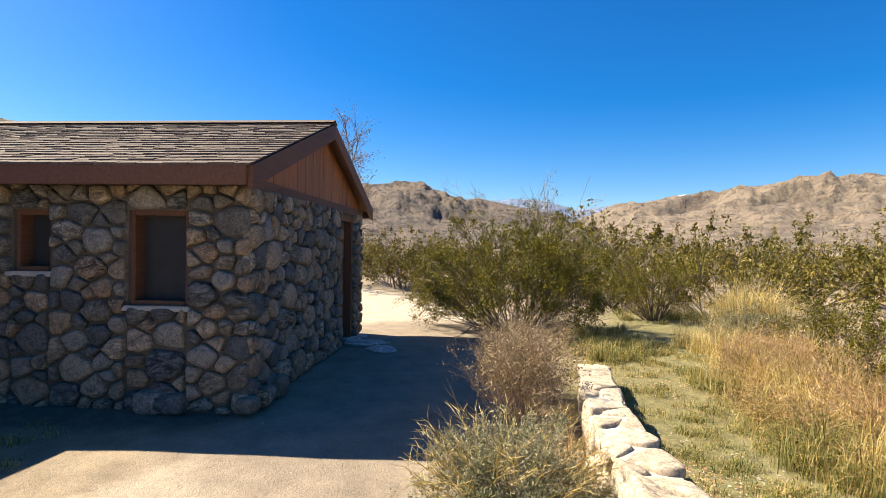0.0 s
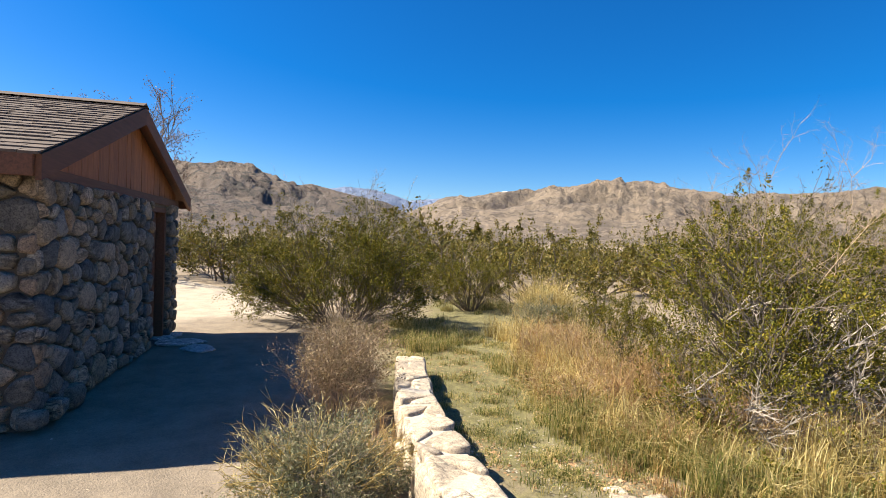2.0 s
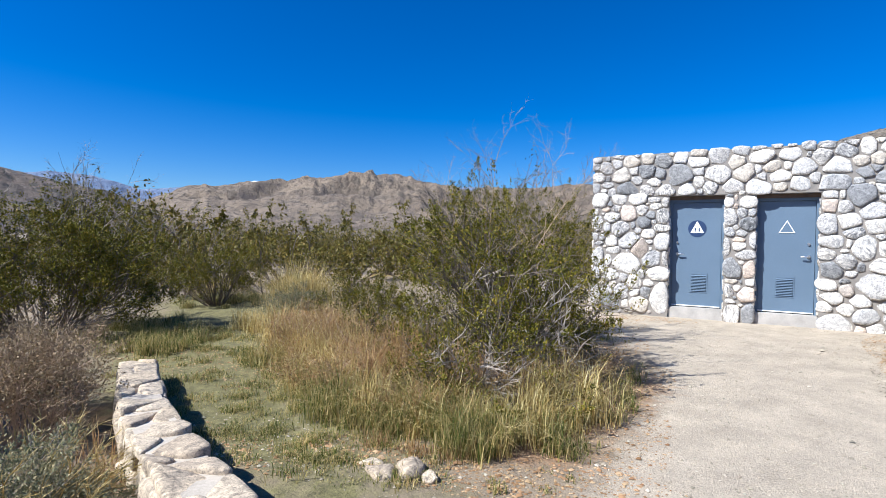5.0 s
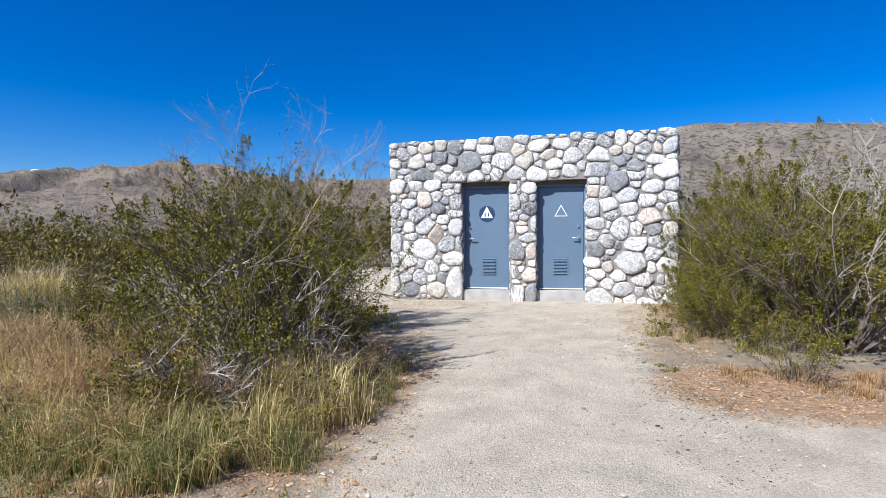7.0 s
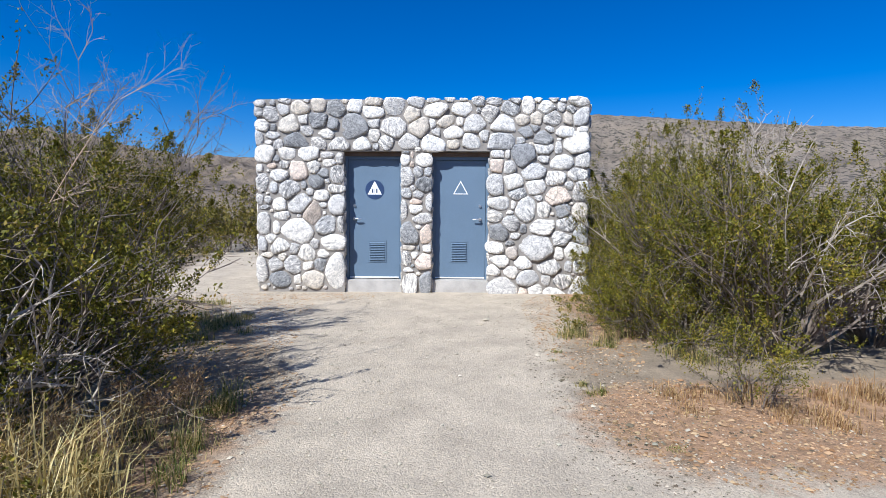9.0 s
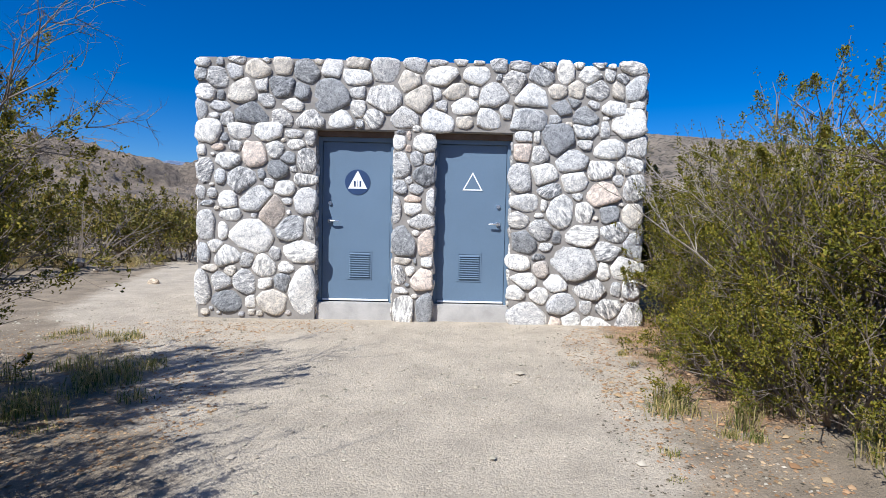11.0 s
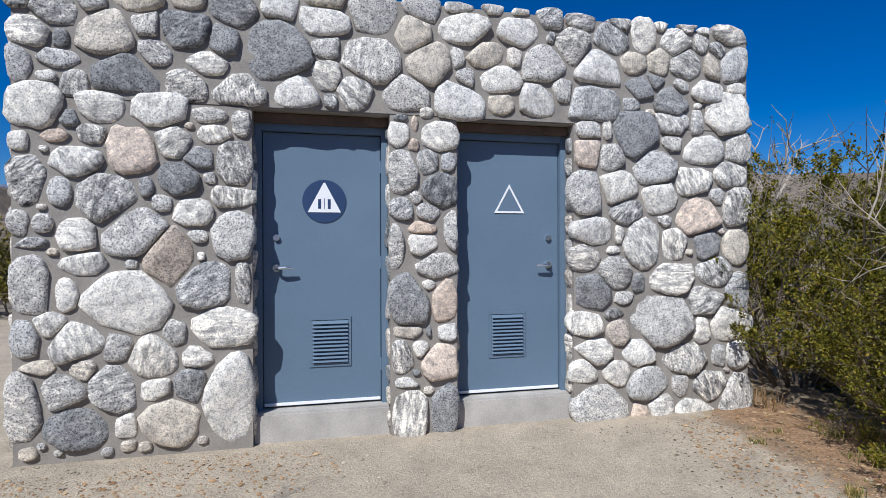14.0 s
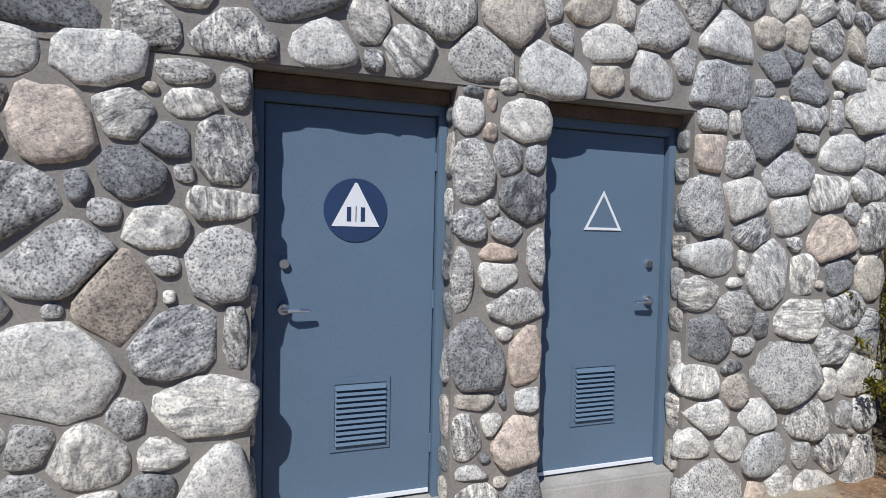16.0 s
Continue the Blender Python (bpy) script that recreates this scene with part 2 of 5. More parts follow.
def ground_mat():
    m, n, l, b = mat("desert_soil", 0.95)
    p = place(n)

    def mask(name):
        a = n.new("ShaderNodeAttribute")
        a.attribute_name = name
        return a.outputs["Fac"]

    def tone(c, scale, var):
        t = tex_noise(n, l, p, scale, 6, 0.65)
        r = ramp(n, [(0.3, tuple(x * (1 - var) for x in c)), (0.7, tuple(x * (1 + var) for x in c))])
        l.new(t.outputs[0], r.inputs[0])
        return r.outputs[0]

    def edge(name, scale, soft):
        t = tex_noise(n, l, p, scale, 6, 0.7)
        a = n.new("ShaderNodeMath")
        a.operation = 'MULTIPLY_ADD'
        l.new(t.outputs[0], a.inputs[0])
        a.inputs[1].default_value = 1.1
        l.new(mask(name), a.inputs[2])
        r = n.new("ShaderNodeMapRange")
        l.new(a.outputs[0], r.inputs[0])
        r.inputs[1].default_value, r.inputs[2].default_value = 1.05 - soft, 1.05 + soft
        return r.outputs[0]

    soil = tone((0.25, 0.195, 0.13), 2.5, 0.32)
    sand = tone((0.43, 0.36, 0.268), 2.2, 0.2)
    c = mix(n, l, edge("sand", 3.0, 0.16), soil, sand)
    # brown soil, with the cabin's shade on the path darkened into its colour
    c = mix(n, l, edge("shade_dirt", 2.0, 0.3), c, tone((0.25, 0.2, 0.145), 3, 0.25))
    c = mix(n, l, edge("litter", 5.0, 0.2), c, tone((0.31, 0.19, 0.105), 14, 0.4))
    c = mix(n, l, edge("green", 4.0, 0.22), c, tone((0.165, 0.147, 0.06), 12, 0.5))
    c = mix(n, l, edge("dark_soil", 3.0, 0.2), c, tone((0.12, 0.10, 0.075), 6, 0.3))
    gravel = n.new("ShaderNodeTexVoronoi")
    gravel.inputs["Scale"].default_value = 75
    l.new(p, gravel.inputs["Vector"])
    gr = ramp(n, [(0.0, (0.7, 0.7, 0.7)), (0.5, (1.0, 1.0, 1.0)), (1.0, (1.25, 1.22, 1.18))])
    sep = n.new("ShaderNodeSeparateColor")
    l.new(gravel.outputs["Color"], sep.inputs[0])
    l.new(sep.outputs[0], gr.inputs[0])
    c = mix(n, l, 0.45, c, gr.outputs[0], 'MULTIPLY')
    fine = tex_noise(n, l, p, 260, 3)
    c = mix(n, l, 0.3, c, fine.outputs[0], 'OVERLAY')
    l.new(c, b.inputs["Base Color"])
    hb = tex_noise(n, l, p, 40, 8, 0.75)
    k = bump(n, l, b, hb.outputs[0], 0.7, 0.02)
    k2 = n.new("ShaderNodeBump")
    k2.inputs["Strength"].default_value, k2.inputs["Distance"].default_value = 0.5, 0.006
    k2.invert = True
    l.new(gravel.outputs["Distance"], k2.inputs["Height"])
    l.new(k.outputs[0], k2.inputs["Normal"])
    l.new(k2.outputs[0], b.inputs["Normal"])
    return m


M_GROUND = ground_mat()


def hill_mat(name, rock, dark, spots, spot_scale, gully):
    """Bare eroded slopes, gully shade painted as dark noise, and a scatter of scrub."""
    m, n, l, b = mat(name, 0.95)
    p = place(n)
    big = tex_noise(n, l, p, gully, 8, 0.68, 0.4)
    r = ramp(n, [(0.32, dark), (0.5, rock), (0.75, tuple(min(1, c * 1.35) for c in rock))])
    l.new(big.outputs[0], r.inputs[0])
    s = tex_noise(n, l, p, spot_scale, 3, 0.6)
    sr = ramp(n, [(0.52, (0, 0, 0)), (0.60, (1, 1, 1))])
    l.new(s.outputs[0], sr.inputs[0])
    c = mix(n, l, sr.outputs[0], r.outputs[0], spots)
    l.new(c, b.inputs["Base Color"])
    h = tex_noise(n, l, p, gully * 3, 8, 0.7)
    bump(n, l, b, h.outputs[0], 0.9, 0.32 / gully)
    return m


M_HILL_NEAR = hill_mat("near_hill_slope", (0.30, 0.24, 0.175), (0.17, 0.135, 0.10), (0.085, 0.072, 0.05), 0.3, 0.03)
M_HILL_MID = hill_mat("bare_ridge_slope", (0.28, 0.215, 0.15), (0.10, 0.08, 0.068), (0.17, 0.135, 0.10), 0.05, 0.006)
M_HILL_DARK = hill_mat("scrubby_dark_ridge", (0.19, 0.145, 0.11), (0.08, 0.068, 0.06), (0.085, 0.075, 0.06), 0.05, 0.007)
# air haze painted in: the rock colour is shifted to blue
M_HILL_FAR = hill_mat("far_haze_blue_range", (0.22, 0.29, 0.42), (0.15, 0.21, 0.34), (0.2, 0.26, 0.37), 0.01, 0.0025)
M_SNOW = simple("distant_snow", (0.85, 0.88, 0.95), 0.05, 0.01, 0.6, 0, 0.2, 0.05, 1)

# ---- helpers for building ----
def mesh_from(name, verts, faces, smooth=False):
    me = bpy.data.meshes.new(name)
    me.from_pydata([tuple(v) for v in verts], [], faces)
    if smooth:
        me.polygons.foreach_set("use_smooth", [True] * len(me.polygons))
    me.update()
    return me


def quads(name, v, smooth=False):
    """A mesh of loose quads from an array of shape (n, 4, 3)."""
    k = len(v)
    me = bpy.data.meshes.new(name)
    me.vertices.add(4 * k)
    me.vertices.foreach_set("co", np.ascontiguousarray(v, dtype=np.float32).ravel())
    me.loops.add(4 * k)
    me.loops.foreach_set("vertex_index", np.arange(4 * k, dtype=np.int32))
    me.polygons.add(k)
    me.polygons.foreach_set("loop_start", np.arange(0, 4 * k, 4, dtype=np.int32))
    me.update(calc_edges=True)
    return me


def part(name, me, material, parent=None, label="", m=None):
    """Links a mesh or a bmesh as one object under a thing or a part."""
    if isinstance(me, bmesh.types.BMesh):
        bm, me = me, bpy.data.meshes.new(name)
        bm.to_mesh(me)
        bm.free()
    if material is not None and not me.materials:
        me.materials.append(material)
    ob = new(name, me)
    if m is not None:
        ob.matrix_basis = m
    if parent is not None:
        ob.parent = parent
    if label:
        tagged(ob, label)
    return ob


def box(bm, lo, hi, bevel=0.0):
    """Adds an upright box, with rounded edges if asked."""
    c = [(a + b) / 2 for a, b in zip(lo, hi)]
    s = [b - a for a, b in zip(lo, hi)]
    r = bmesh.ops.create_cube(bm, size=1, matrix=Matrix.Translation(c) @ Matrix.Diagonal((*s, 1)))
    if bevel:
        es = list({e for v in r["verts"] for e in v.link_edges})
        bmesh.ops.bevel(bm, geom=es, offset=bevel, segments=2, affect='EDGES')
    return bm


def boxes(*spans, bevel=0.0):
    bm = bmesh.new()
    for lo, hi in spans:
        box(bm, lo, hi, bevel)
    return bm


def tube(bm, pts, radii, sides=5):
    """A tapering tube along points."""
    rings = []
    for i, (p, r) in enumerate(zip(pts, radii)):
        a = Vector(pts[min(i + 1, len(pts) - 1)]) - Vector(pts[max(i - 1, 0)])
        q = a.to_track_quat('Z', 'Y')
        rings.append([bm.verts.new(Vector(p) + q @ Vector((r * math.cos(6.2832 * k / sides), r * math.sin(6.2832 * k / sides), 0))) for k in range(sides)])
    for a, b in zip(rings, rings[1:]):
        for k in range(sides):
            bm.faces.new((a[k], a[(k + 1) % sides], b[(k + 1) % sides], b[k]))
    bm.faces.new(rings[0][::-1])
    bm.faces.new(rings[-1])


def clip_poly(poly, px, pz, nx, nz):
    """Keeps the side of a polygon on which (x - p) . n < 0."""
    out = []
    for i in range(len(poly)):
        a, b = poly[i - 1], poly[i]
        da, db = (a[0] - px) * nx + (a[1] - pz) * nz, (b[0] - px) * nx + (b[1] - pz) * nz
        if (da < 0) != (db < 0):
            f = da / (da - db)
            out.append((a[0] + f * (b[0] - a[0]), a[1] + f * (b[1] - a[1])))
        if db < 0:
            out.append(b)
    return out


def fitted_stones(rng, x0, x1, z0, z1, size, fixed=(), flat=1.25):
    """Stones laid in a rectangle: seeds of mixed weight, their cells, drawn in by the joint. fixed: (x, z, radius) of stones that are known."""
    seeds = [(x, z, r) for x, z, r in fixed]
    tries = 0
    while tries < 5000:
        tries += 1
        r = size * 0.5 * rng.choice([0.66, 0.8, 0.95, 1.05, 1.2, 1.35]) if tries < 900 else size * 0.5 * rng.choice([0.6, 0.75, 0.9])
        if tries > 3200:
            r = size * 0.25
        x, z = rng.uniform(x0 + 0.4 * r, x1 - 0.4 * r), rng.uniform(z0 + 0.4 * r, z1 - 0.4 * r)
        if all(((x - a) / flat) ** 2 + (z - b) ** 2 > (0.93 * (r + s)) ** 2 for a, b, s in seeds):
            seeds.append((x, z, r))
    cells = []
    for i, (x, z, r) in enumerate(seeds):
        poly = [(x0, z0), (x1, z0), (x1, z1), (x0, z1)]
        for j, (a, b, s) in enumerate(seeds):
            if i == j or abs(a - x) > 1.2 or abs(b - z) > 1.2:
                continue
            dx, dz = (a - x) / flat ** 2, b - z
            d2 = (a - x) * dx + dz * dz
            t = 0.5 + (r * r - s * s) / (2 * d2)
            poly = clip_poly(poly, x + t * (a - x), z + t * (b - z), dx, dz)
            if not poly:
                break
        if len(poly) >= 3:
            cells.append((poly, (x, z, r)))
    return cells


def stone_mesh(rng, poly, joint, proud, back=0.03):
    """A rounded river stone over one cell: x along the wall, y out of it (negative), z up; about its own middle."""
    cx, cz = sum(p[0] for p in poly) / len(poly), sum(p[1] for p in poly) / len(poly)
    w, h = max(p[0] for p in poly) - min(p[0] for p in poly), max(p[1] for p in poly) - min(p[1] for p in poly)
    k = max(0.5, 1 - joint / max(0.04, min(w, h)) * 2 * 0.5)
    pts = [((p[0] - cx) * k, (p[1] - cz) * k) for p in poly]
    for f in (0.17, 0.25):
        pts = [q for i in range(len(pts)) for q in (
            (pts[i - 1][0] * f + pts[i][0] * (1 - f), pts[i - 1][1] * f + pts[i][1] * (1 - f)),
            (pts[i][0] * (1 - f) + pts[(i + 1) % len(pts)][0] * f, pts[i][1] * (1 - f) + pts[(i + 1) % len(pts)][1] * f))]
    if len(pts) > 16:
        pts = [pts[int(i * len(pts) / 16)] for i in range(16)]
    ph, am = rng.uniform(0, 6.28), rng.uniform(0.0, 0.07)
    pts = [(x * k_, z * k_) for x, z in pts for k_ in ((1 + am * math.sin(3 * math.atan2(z, x) + ph)) * rng.uniform(0.965, 1.035),)]
    m = len(pts)
    tx, tz = rng.uniform(-0.12, 0.12), rng.uniform(-0.12, 0.12)
    vs, fs = [], []
    for s, y in ((0.98, back), (1.0, -proud * 0.3), (0.95, -proud * 0.68), (0.83, -proud * 0.92), (0.55, -proud * 1.02)):
        vs += [(x * s, y + (tx * x + tz * z) * (y < 0) + (rng.uniform(-0.06, 0.06) * proud if y < 0 else 0), z * s) for x, z in pts]
    vs.append((0, -proud * 1.05, 0))
    for r in range(4):
        for i in range(m):
            j = (i + 1) % m
            fs.append((r * m + i, r * m + j, (r + 1) * m + j, (r + 1) * m + i))
    fs += [(4 * m + i, 4 * m + (i + 1) % m, 5 * m) for i in range(m)]
    return mesh_from("stone", vs, fs, True), cx, cz


def lay_stones(parent, rng, m, spans, size, joint, proud, material, fixed=()):
    """Stones as pieces of a wall. m: the wall's own frame, in which the stones look along -y."""
    for x0, x1, z0, z1 in spans:
        mine = [(x, z, r) for x, z, r, *_ in fixed if x0 < x < x1 and z0 < z < z1]
        for poly, seed in fitted_stones(rng, x0, x1, z0, z1, size, mine):
            me, cx, cz = stone_mesh(rng, poly, joint, proud * rng.uniform(0.75, 1.25))
            use = material
            for x, z, r, alt in fixed:
                if (x, z, r) == seed and alt is not None:
                    use = alt
            part("stone", me, use, parent, m=m @ Matrix.Translation((cx, 0, cz)))


# ---- the ground ----
def soft(d, w):
    return np.clip(0.5 - d / w, 0, 1)


def seg_dist(x, y, pts):
    best = np.full(x.shape, 1e9)
    for (ax, ay, aw), (bx, by, bw) in zip(pts, pts[1:]):
        t = np.clip(((x - ax) * (bx - ax) + (y - ay) * (by - ay)) / ((bx - ax) ** 2 + (by - ay) ** 2), 0, 1)
        best = np.minimum(best, np.hypot(x - ax - t * (bx - ax), y - ay - t * (by - ay)) - (aw + t * (bw - aw)))
    return best


PATHS = [
    [(0.6, -15.0, 1.7), (0.5, -11.0, 1.6), (0.6, -7.5, 1.35), (0.45, -4.6, 1.15), (0.1, -2.0, 2.2), (-0.3, -0.4, 2.9)],
    [(-0.3, -0.8, 2.0), (-3.4, 0.5, 1.3), (-4.4, 3.0, 1.2), (-5.8, 7.0, 0.9), (-8.0, 12.0, 0.8)],
    [(-1.0, -13.0, 2.0), (-4.6, -10.9, 0.9), (-7.5, -9.5, 1.2), (-11.0, -8.9, 1.5), (-16.0, -9.3, 1.6), (-26.0, -12.0, 1.4)],
    [(1.2, -7.6, 1.2), (3.6, -6.8, 0.7), (8.0, -6.0, 0.7)],
]
GREEN = [[(-1.9, -9.1, 0.5), (-4.4, -7.9, 1.2), (-7.5, -6.1, 1.2), (-10.5, -3.2, 1.3)]]
TRAIL = [[(-1.0, -9.3, 0.25), (-3.6, -8.1, 0.3), (-6.0, -6.8, 0.35), (-7.6, -5.8, 0.6), (-9.6, -4.8, 0.7)]]
LITTER = [[(2.2, -5.6, 0.7), (4.4, -5.6, 0.9)], [(-1.5, -7.6, 0.5), (-0.9, -5.5, 0.25)], [(2.6, -3.0, 0.35), (2.8, -1.2, 0.45), (2.95, 0.6, 0.3)], [(-3.0, -9.4, .3), (-4.6, -8.9, .4)]]
# stretch of path where cabin shade is painted as darker dirt
SHADE_DIRT = [[(-4.6, -10.9, 1.6), (-7.5, -9.6, 1.6), (-9.5, -9.2, 1.5)]]
# darker soil along the foot of the cabin's window wall
DARK_SOIL = [[(-5.3, -12.3, 0.25), (-6.5, -15.0, 0.9)]]


def path_dist(x, y):
    return np.min([seg_dist(x, y, p) for p in PATHS], axis=0)


def ground_height(x, y):
    d = path_dist(x, y)
    off = np.clip(d / 1.2, 0, 1)
    near = np.clip(1.6 - np.hypot(x + 3, y + 5) / 45, 0, 1)
    wave = 0.05 * np.sin(0.9 * x + 1.3) * np.sin(0.75 * y) + 0.025 * np.sin(2.3 * x + 0.7 * y) + 0.015 * np.sin(4.1 * y - 2.9 * x)
    rest = np.clip(np.maximum(np.abs(x) - 3.1, np.abs(y - 1.7) - 2.1), 0, 1)
    return (wave * off * 0.8 + 0.006 * np.sin(5 * x) * np.sin(4.3 * y)) * near * rest - 0.01 * (1 - off)


def build_ground():
    def axis(c):
        fine = np.arange(-12, 12.01, 0.16)
        out, s, p = [], 0.18, 12.0
        while p < 4900:
            p += s
            s *= 1.11
            out.append(p)
        out = np.array(out)
        return np.concatenate([-out[::-1], fine, out]) + c
    xs, ys = axis(-4.0), axis(-4.0)
    X, Y = np.meshgrid(xs, ys)
    Z = ground_height(X, Y)
    nx, ny = len(xs), len(ys)
    co = np.stack([X, Y, Z], -1).reshape(-1, 3).astype(np.float32)
    me = bpy.data.meshes.new("ground")
    me.vertices.add(nx * ny)
    me.vertices.foreach_set("co", co.ravel())
    i, j = np.meshgrid(np.arange(nx - 1), np.arange(ny - 1))
    a = (j * nx + i).ravel()
    f = np.stack([a, a + 1, a + nx + 1, a + nx], -1).astype(np.int32)
    me.loops.add(f.size)
    me.loops.foreach_set("vertex_index", f.ravel())
    me.polygons.add(len(f))
    me.polygons.foreach_set("loop_start", np.arange(0, f.size, 4, dtype=np.int32))
    me.polygons.foreach_set("use_smooth", np.ones(len(f), dtype=bool))
    me.update(calc_edges=True)
    x, y = co[:, 0], co[:, 1]
    trail = np.min([seg_dist(x, y, p) for p in TRAIL], axis=0)
    for name, lines, w in (("sand", PATHS, 0.7), ("green", GREEN, 1.6), ("litter", LITTER, 0.9), ("dark_soil", DARK_SOIL, 0.8), ("shade_dirt", SHADE_DIRT, 1.2)):
        v = soft(np.min([seg_dist(x, y, p) for p in lines], axis=0), w)
        if name == "green":
            v = v * (0.8 + 0.2 * np.clip(trail / 0.6, 0, 1))
        me.attributes.new(name, 'FLOAT', 'POINT').data.foreach_set("value", v.astype(np.float32))
    return tagged(part("ground", me, M_GROUND), "pale sandy desert soil with gravel paths and grass patches", "ground", kind="structure")


build_ground()


# ---- far hills ----
def ridge(name, label, material, dist, profile, seed, foot=0.55, rough=0.12, cap=None):
    """A range of hills round the place: profile gives bearing and height of the skyline in degrees."""
    az = np.radians(np.arange(profile[0][0], profile[-1][0] + 0.01, 0.22))
    el = np.radians(np.interp(np.degrees(az), [p[0] for p in profile], [p[1] for p in profile]))
    nv = 46
    vs, fs = [], []
    for j in range(nv):
        v = j / (nv - 1)
        for a, e in zip(az, el):
            rr = foot + (1 - foot) * min(1, v / 0.8)
            g = noise.ridged_multi_fractal((rr * math.sin(a) * 7.5 + seed, rr * math.cos(a) * 7.5, seed), 0.85, 2.1, 6, 1.0, 2.0) - 1.0
            g2 = noise.fractal((a * 120, v * 9, seed + 3.0), 1.0, 2.0, 4)
            if v <= 0.8:
                u = v / 0.8
                r = dist * (foot + (1 - foot) * u)
                shape = u ** 1.15 * (1 + rough * 2.0 * g * (1 - u ** 4) + 0.06 * g2 * (1 - u))
            else:
                u = (v - 0.8) / 0.2
                r = dist * (1 + 0.25 * u)
                shape = 1 - 0.9 * u * u
            z = 1.5 + dist * math.tan(e) * shape * (1 + 0.010 * g2 + 0.004 * g * (v > 0.6)) if j else -2.0
            vs.append((r * math.sin(a), r * math.cos(a) - 6, z))
    na = len(az)
    for j in range(nv - 1):
        for i in range(na - 1):
            k = j * na + i
            fs.append((k, k + 1, k + na + 1, k + na))
    ob = part(name, mesh_from(name, vs, fs, True), material)
    return tagged(ob, label, "hill", kind="structure")


ridge("backdrop_hill_near", "tan desert hill with sparse dark scrub", M_HILL_NEAR, 420,
      [(-4, 2.0), (2, 6.5), (8, 9.0), (11, 9.6), (15, 10.0), (20, 9.5), (25, 8.9), (29, 8.4), (34, 7.7), (40, 7.0), (46, 6.4), (54, 6.0), (64, 5.0), (80, 3.0)], 2.0, 0.4, 0.08)
ridge("backdrop_ridge_mid", "eroded pinkish tan mountain ridge", M_HILL_MID, 1700,
      [(-63, 1.2), (-57.7, 3.6), (-55, 4.5), (-52.5, 4.7), (-50.5, 5.2), (-48.6, 5.35), (-46, 5.45), (-44.3, 5.65), (-42, 6.1), (-40, 6.45), (-38.6, 6.7), (-36.5, 6.4), (-34.7, 6.5), (-33, 6.1), (-31.2, 5.6), (-28.9, 5.2), (-26, 5.0), (-23, 5.3), (-20, 5.3), (-17, 5.4), (-13.6, 5.3), (-8, 5.0), (2, 4.0), (12, 2.0)], 7.0, 0.42, 0.22)
ridge("backdrop_ridge_dark", "scrubby dark brown mountain ridge", M_HILL_DARK, 1250,
      [(-100, 5.0), (-94, 6.2), (-88, 6.4), (-82, 6.5), (-78.6, 6.9), (-76, 6.6), (-74.5, 6.0), (-72.6, 5.5), (-71, 5.2), (-69.6, 5.4), (-67.5, 4.9), (-65, 4.4), (-62, 3.6), (-59, 2.4), (-56, 1.0)], 13.0, 0.42, 0.22)
ridge("backdrop_ridge_south", "dark rounded desert hill behind the cabin", M_HILL_DARK, 700,
      [(-150, 5.0), (-135, 8.0), (-124, 9.6), (-118, 10.3), (-114, 10.2), (-109.5, 9.8), (-104, 8.6), (-98, 6.0), (-92, 3.0)], 17.0, 0.42, 0.12)
# its blue is distance haze put into the slope colour
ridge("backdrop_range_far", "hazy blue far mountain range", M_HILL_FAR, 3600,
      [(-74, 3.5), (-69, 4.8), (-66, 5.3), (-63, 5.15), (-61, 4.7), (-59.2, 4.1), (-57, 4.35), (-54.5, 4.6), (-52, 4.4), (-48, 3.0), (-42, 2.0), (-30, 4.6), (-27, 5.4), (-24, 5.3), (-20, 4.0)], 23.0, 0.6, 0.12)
ridge("backdrop_snow_peak", "distant snow-capped mountain top", M_SNOW, 3000,
      [(-51.0, 4.4), (-50, 5.15), (-48.9, 5.46), (-47.8, 5.3), (-46.8, 4.6)], 29.0, 0.8, 0.05)
ridge("backdrop_hills_behind", "low tan desert hills behind the path", M_HILL_NEAR, 900,
      [(75, 3.0), (95, 5.0), (120, 6.0), (150, 5.0), (180, 6.0), (205, 6.0), (216, 5.0)], 31.0, 0.42, 0.1)

# ---- the stone restroom ----
REST_L, REST_R, REST_TOP, LINTEL = -2.74, 2.93, 3.29, 2.42
rest = tagged(new("restroom_building"), "small flat-roofed restroom of mortared pale river stones", "building")
header = part("header", boxes(((REST_L, -0.006, LINTEL), (REST_R, 0.30, REST_TOP)), bevel=0.01), M_MORTAR, rest)
panel_l = part("wall_panel", boxes(((REST_L, -0.006, -0.15), (-1.25, 0.30, LINTEL))), M_MORTAR, rest)
pier = part("pier", boxes(((-0.26, -0.006, -0.15), (0.26, 0.30, LINTEL))), M_MORTAR, rest)
panel_r = part("wall_panel", boxes(((1.25, -0.006, -0.15), (REST_R, 0.30, LINTEL))), M_MORTAR, rest)
wl = part("wall_left", boxes(((REST_L, 0.30, -0.15), (REST_L + 0.3, 3.9, REST_TOP))), M_MORTAR, rest)
wr_ = part("wall_right", boxes(((REST_R - 0.3, 0.30, -0.15), (REST_R, 3.9, REST_TOP))), M_MORTAR, rest)
part("wall_back", boxes(((REST_L + 0.3, 3.6, -0.15), (REST_R - 0.3, 3.9, REST_TOP))), M_MORTAR, rest)
part("wall_inner", boxes(((-0.06, 0.30, -0.1), (0.06, 3.6, 2.9))), M_MORTAR, rest)
part("roof", boxes(((REST_L + 0.3, 0.30, 2.9), (REST_R - 0.3, 3.6, 3.05))), M_CONCRETE, rest)

rs = random.Random(11)
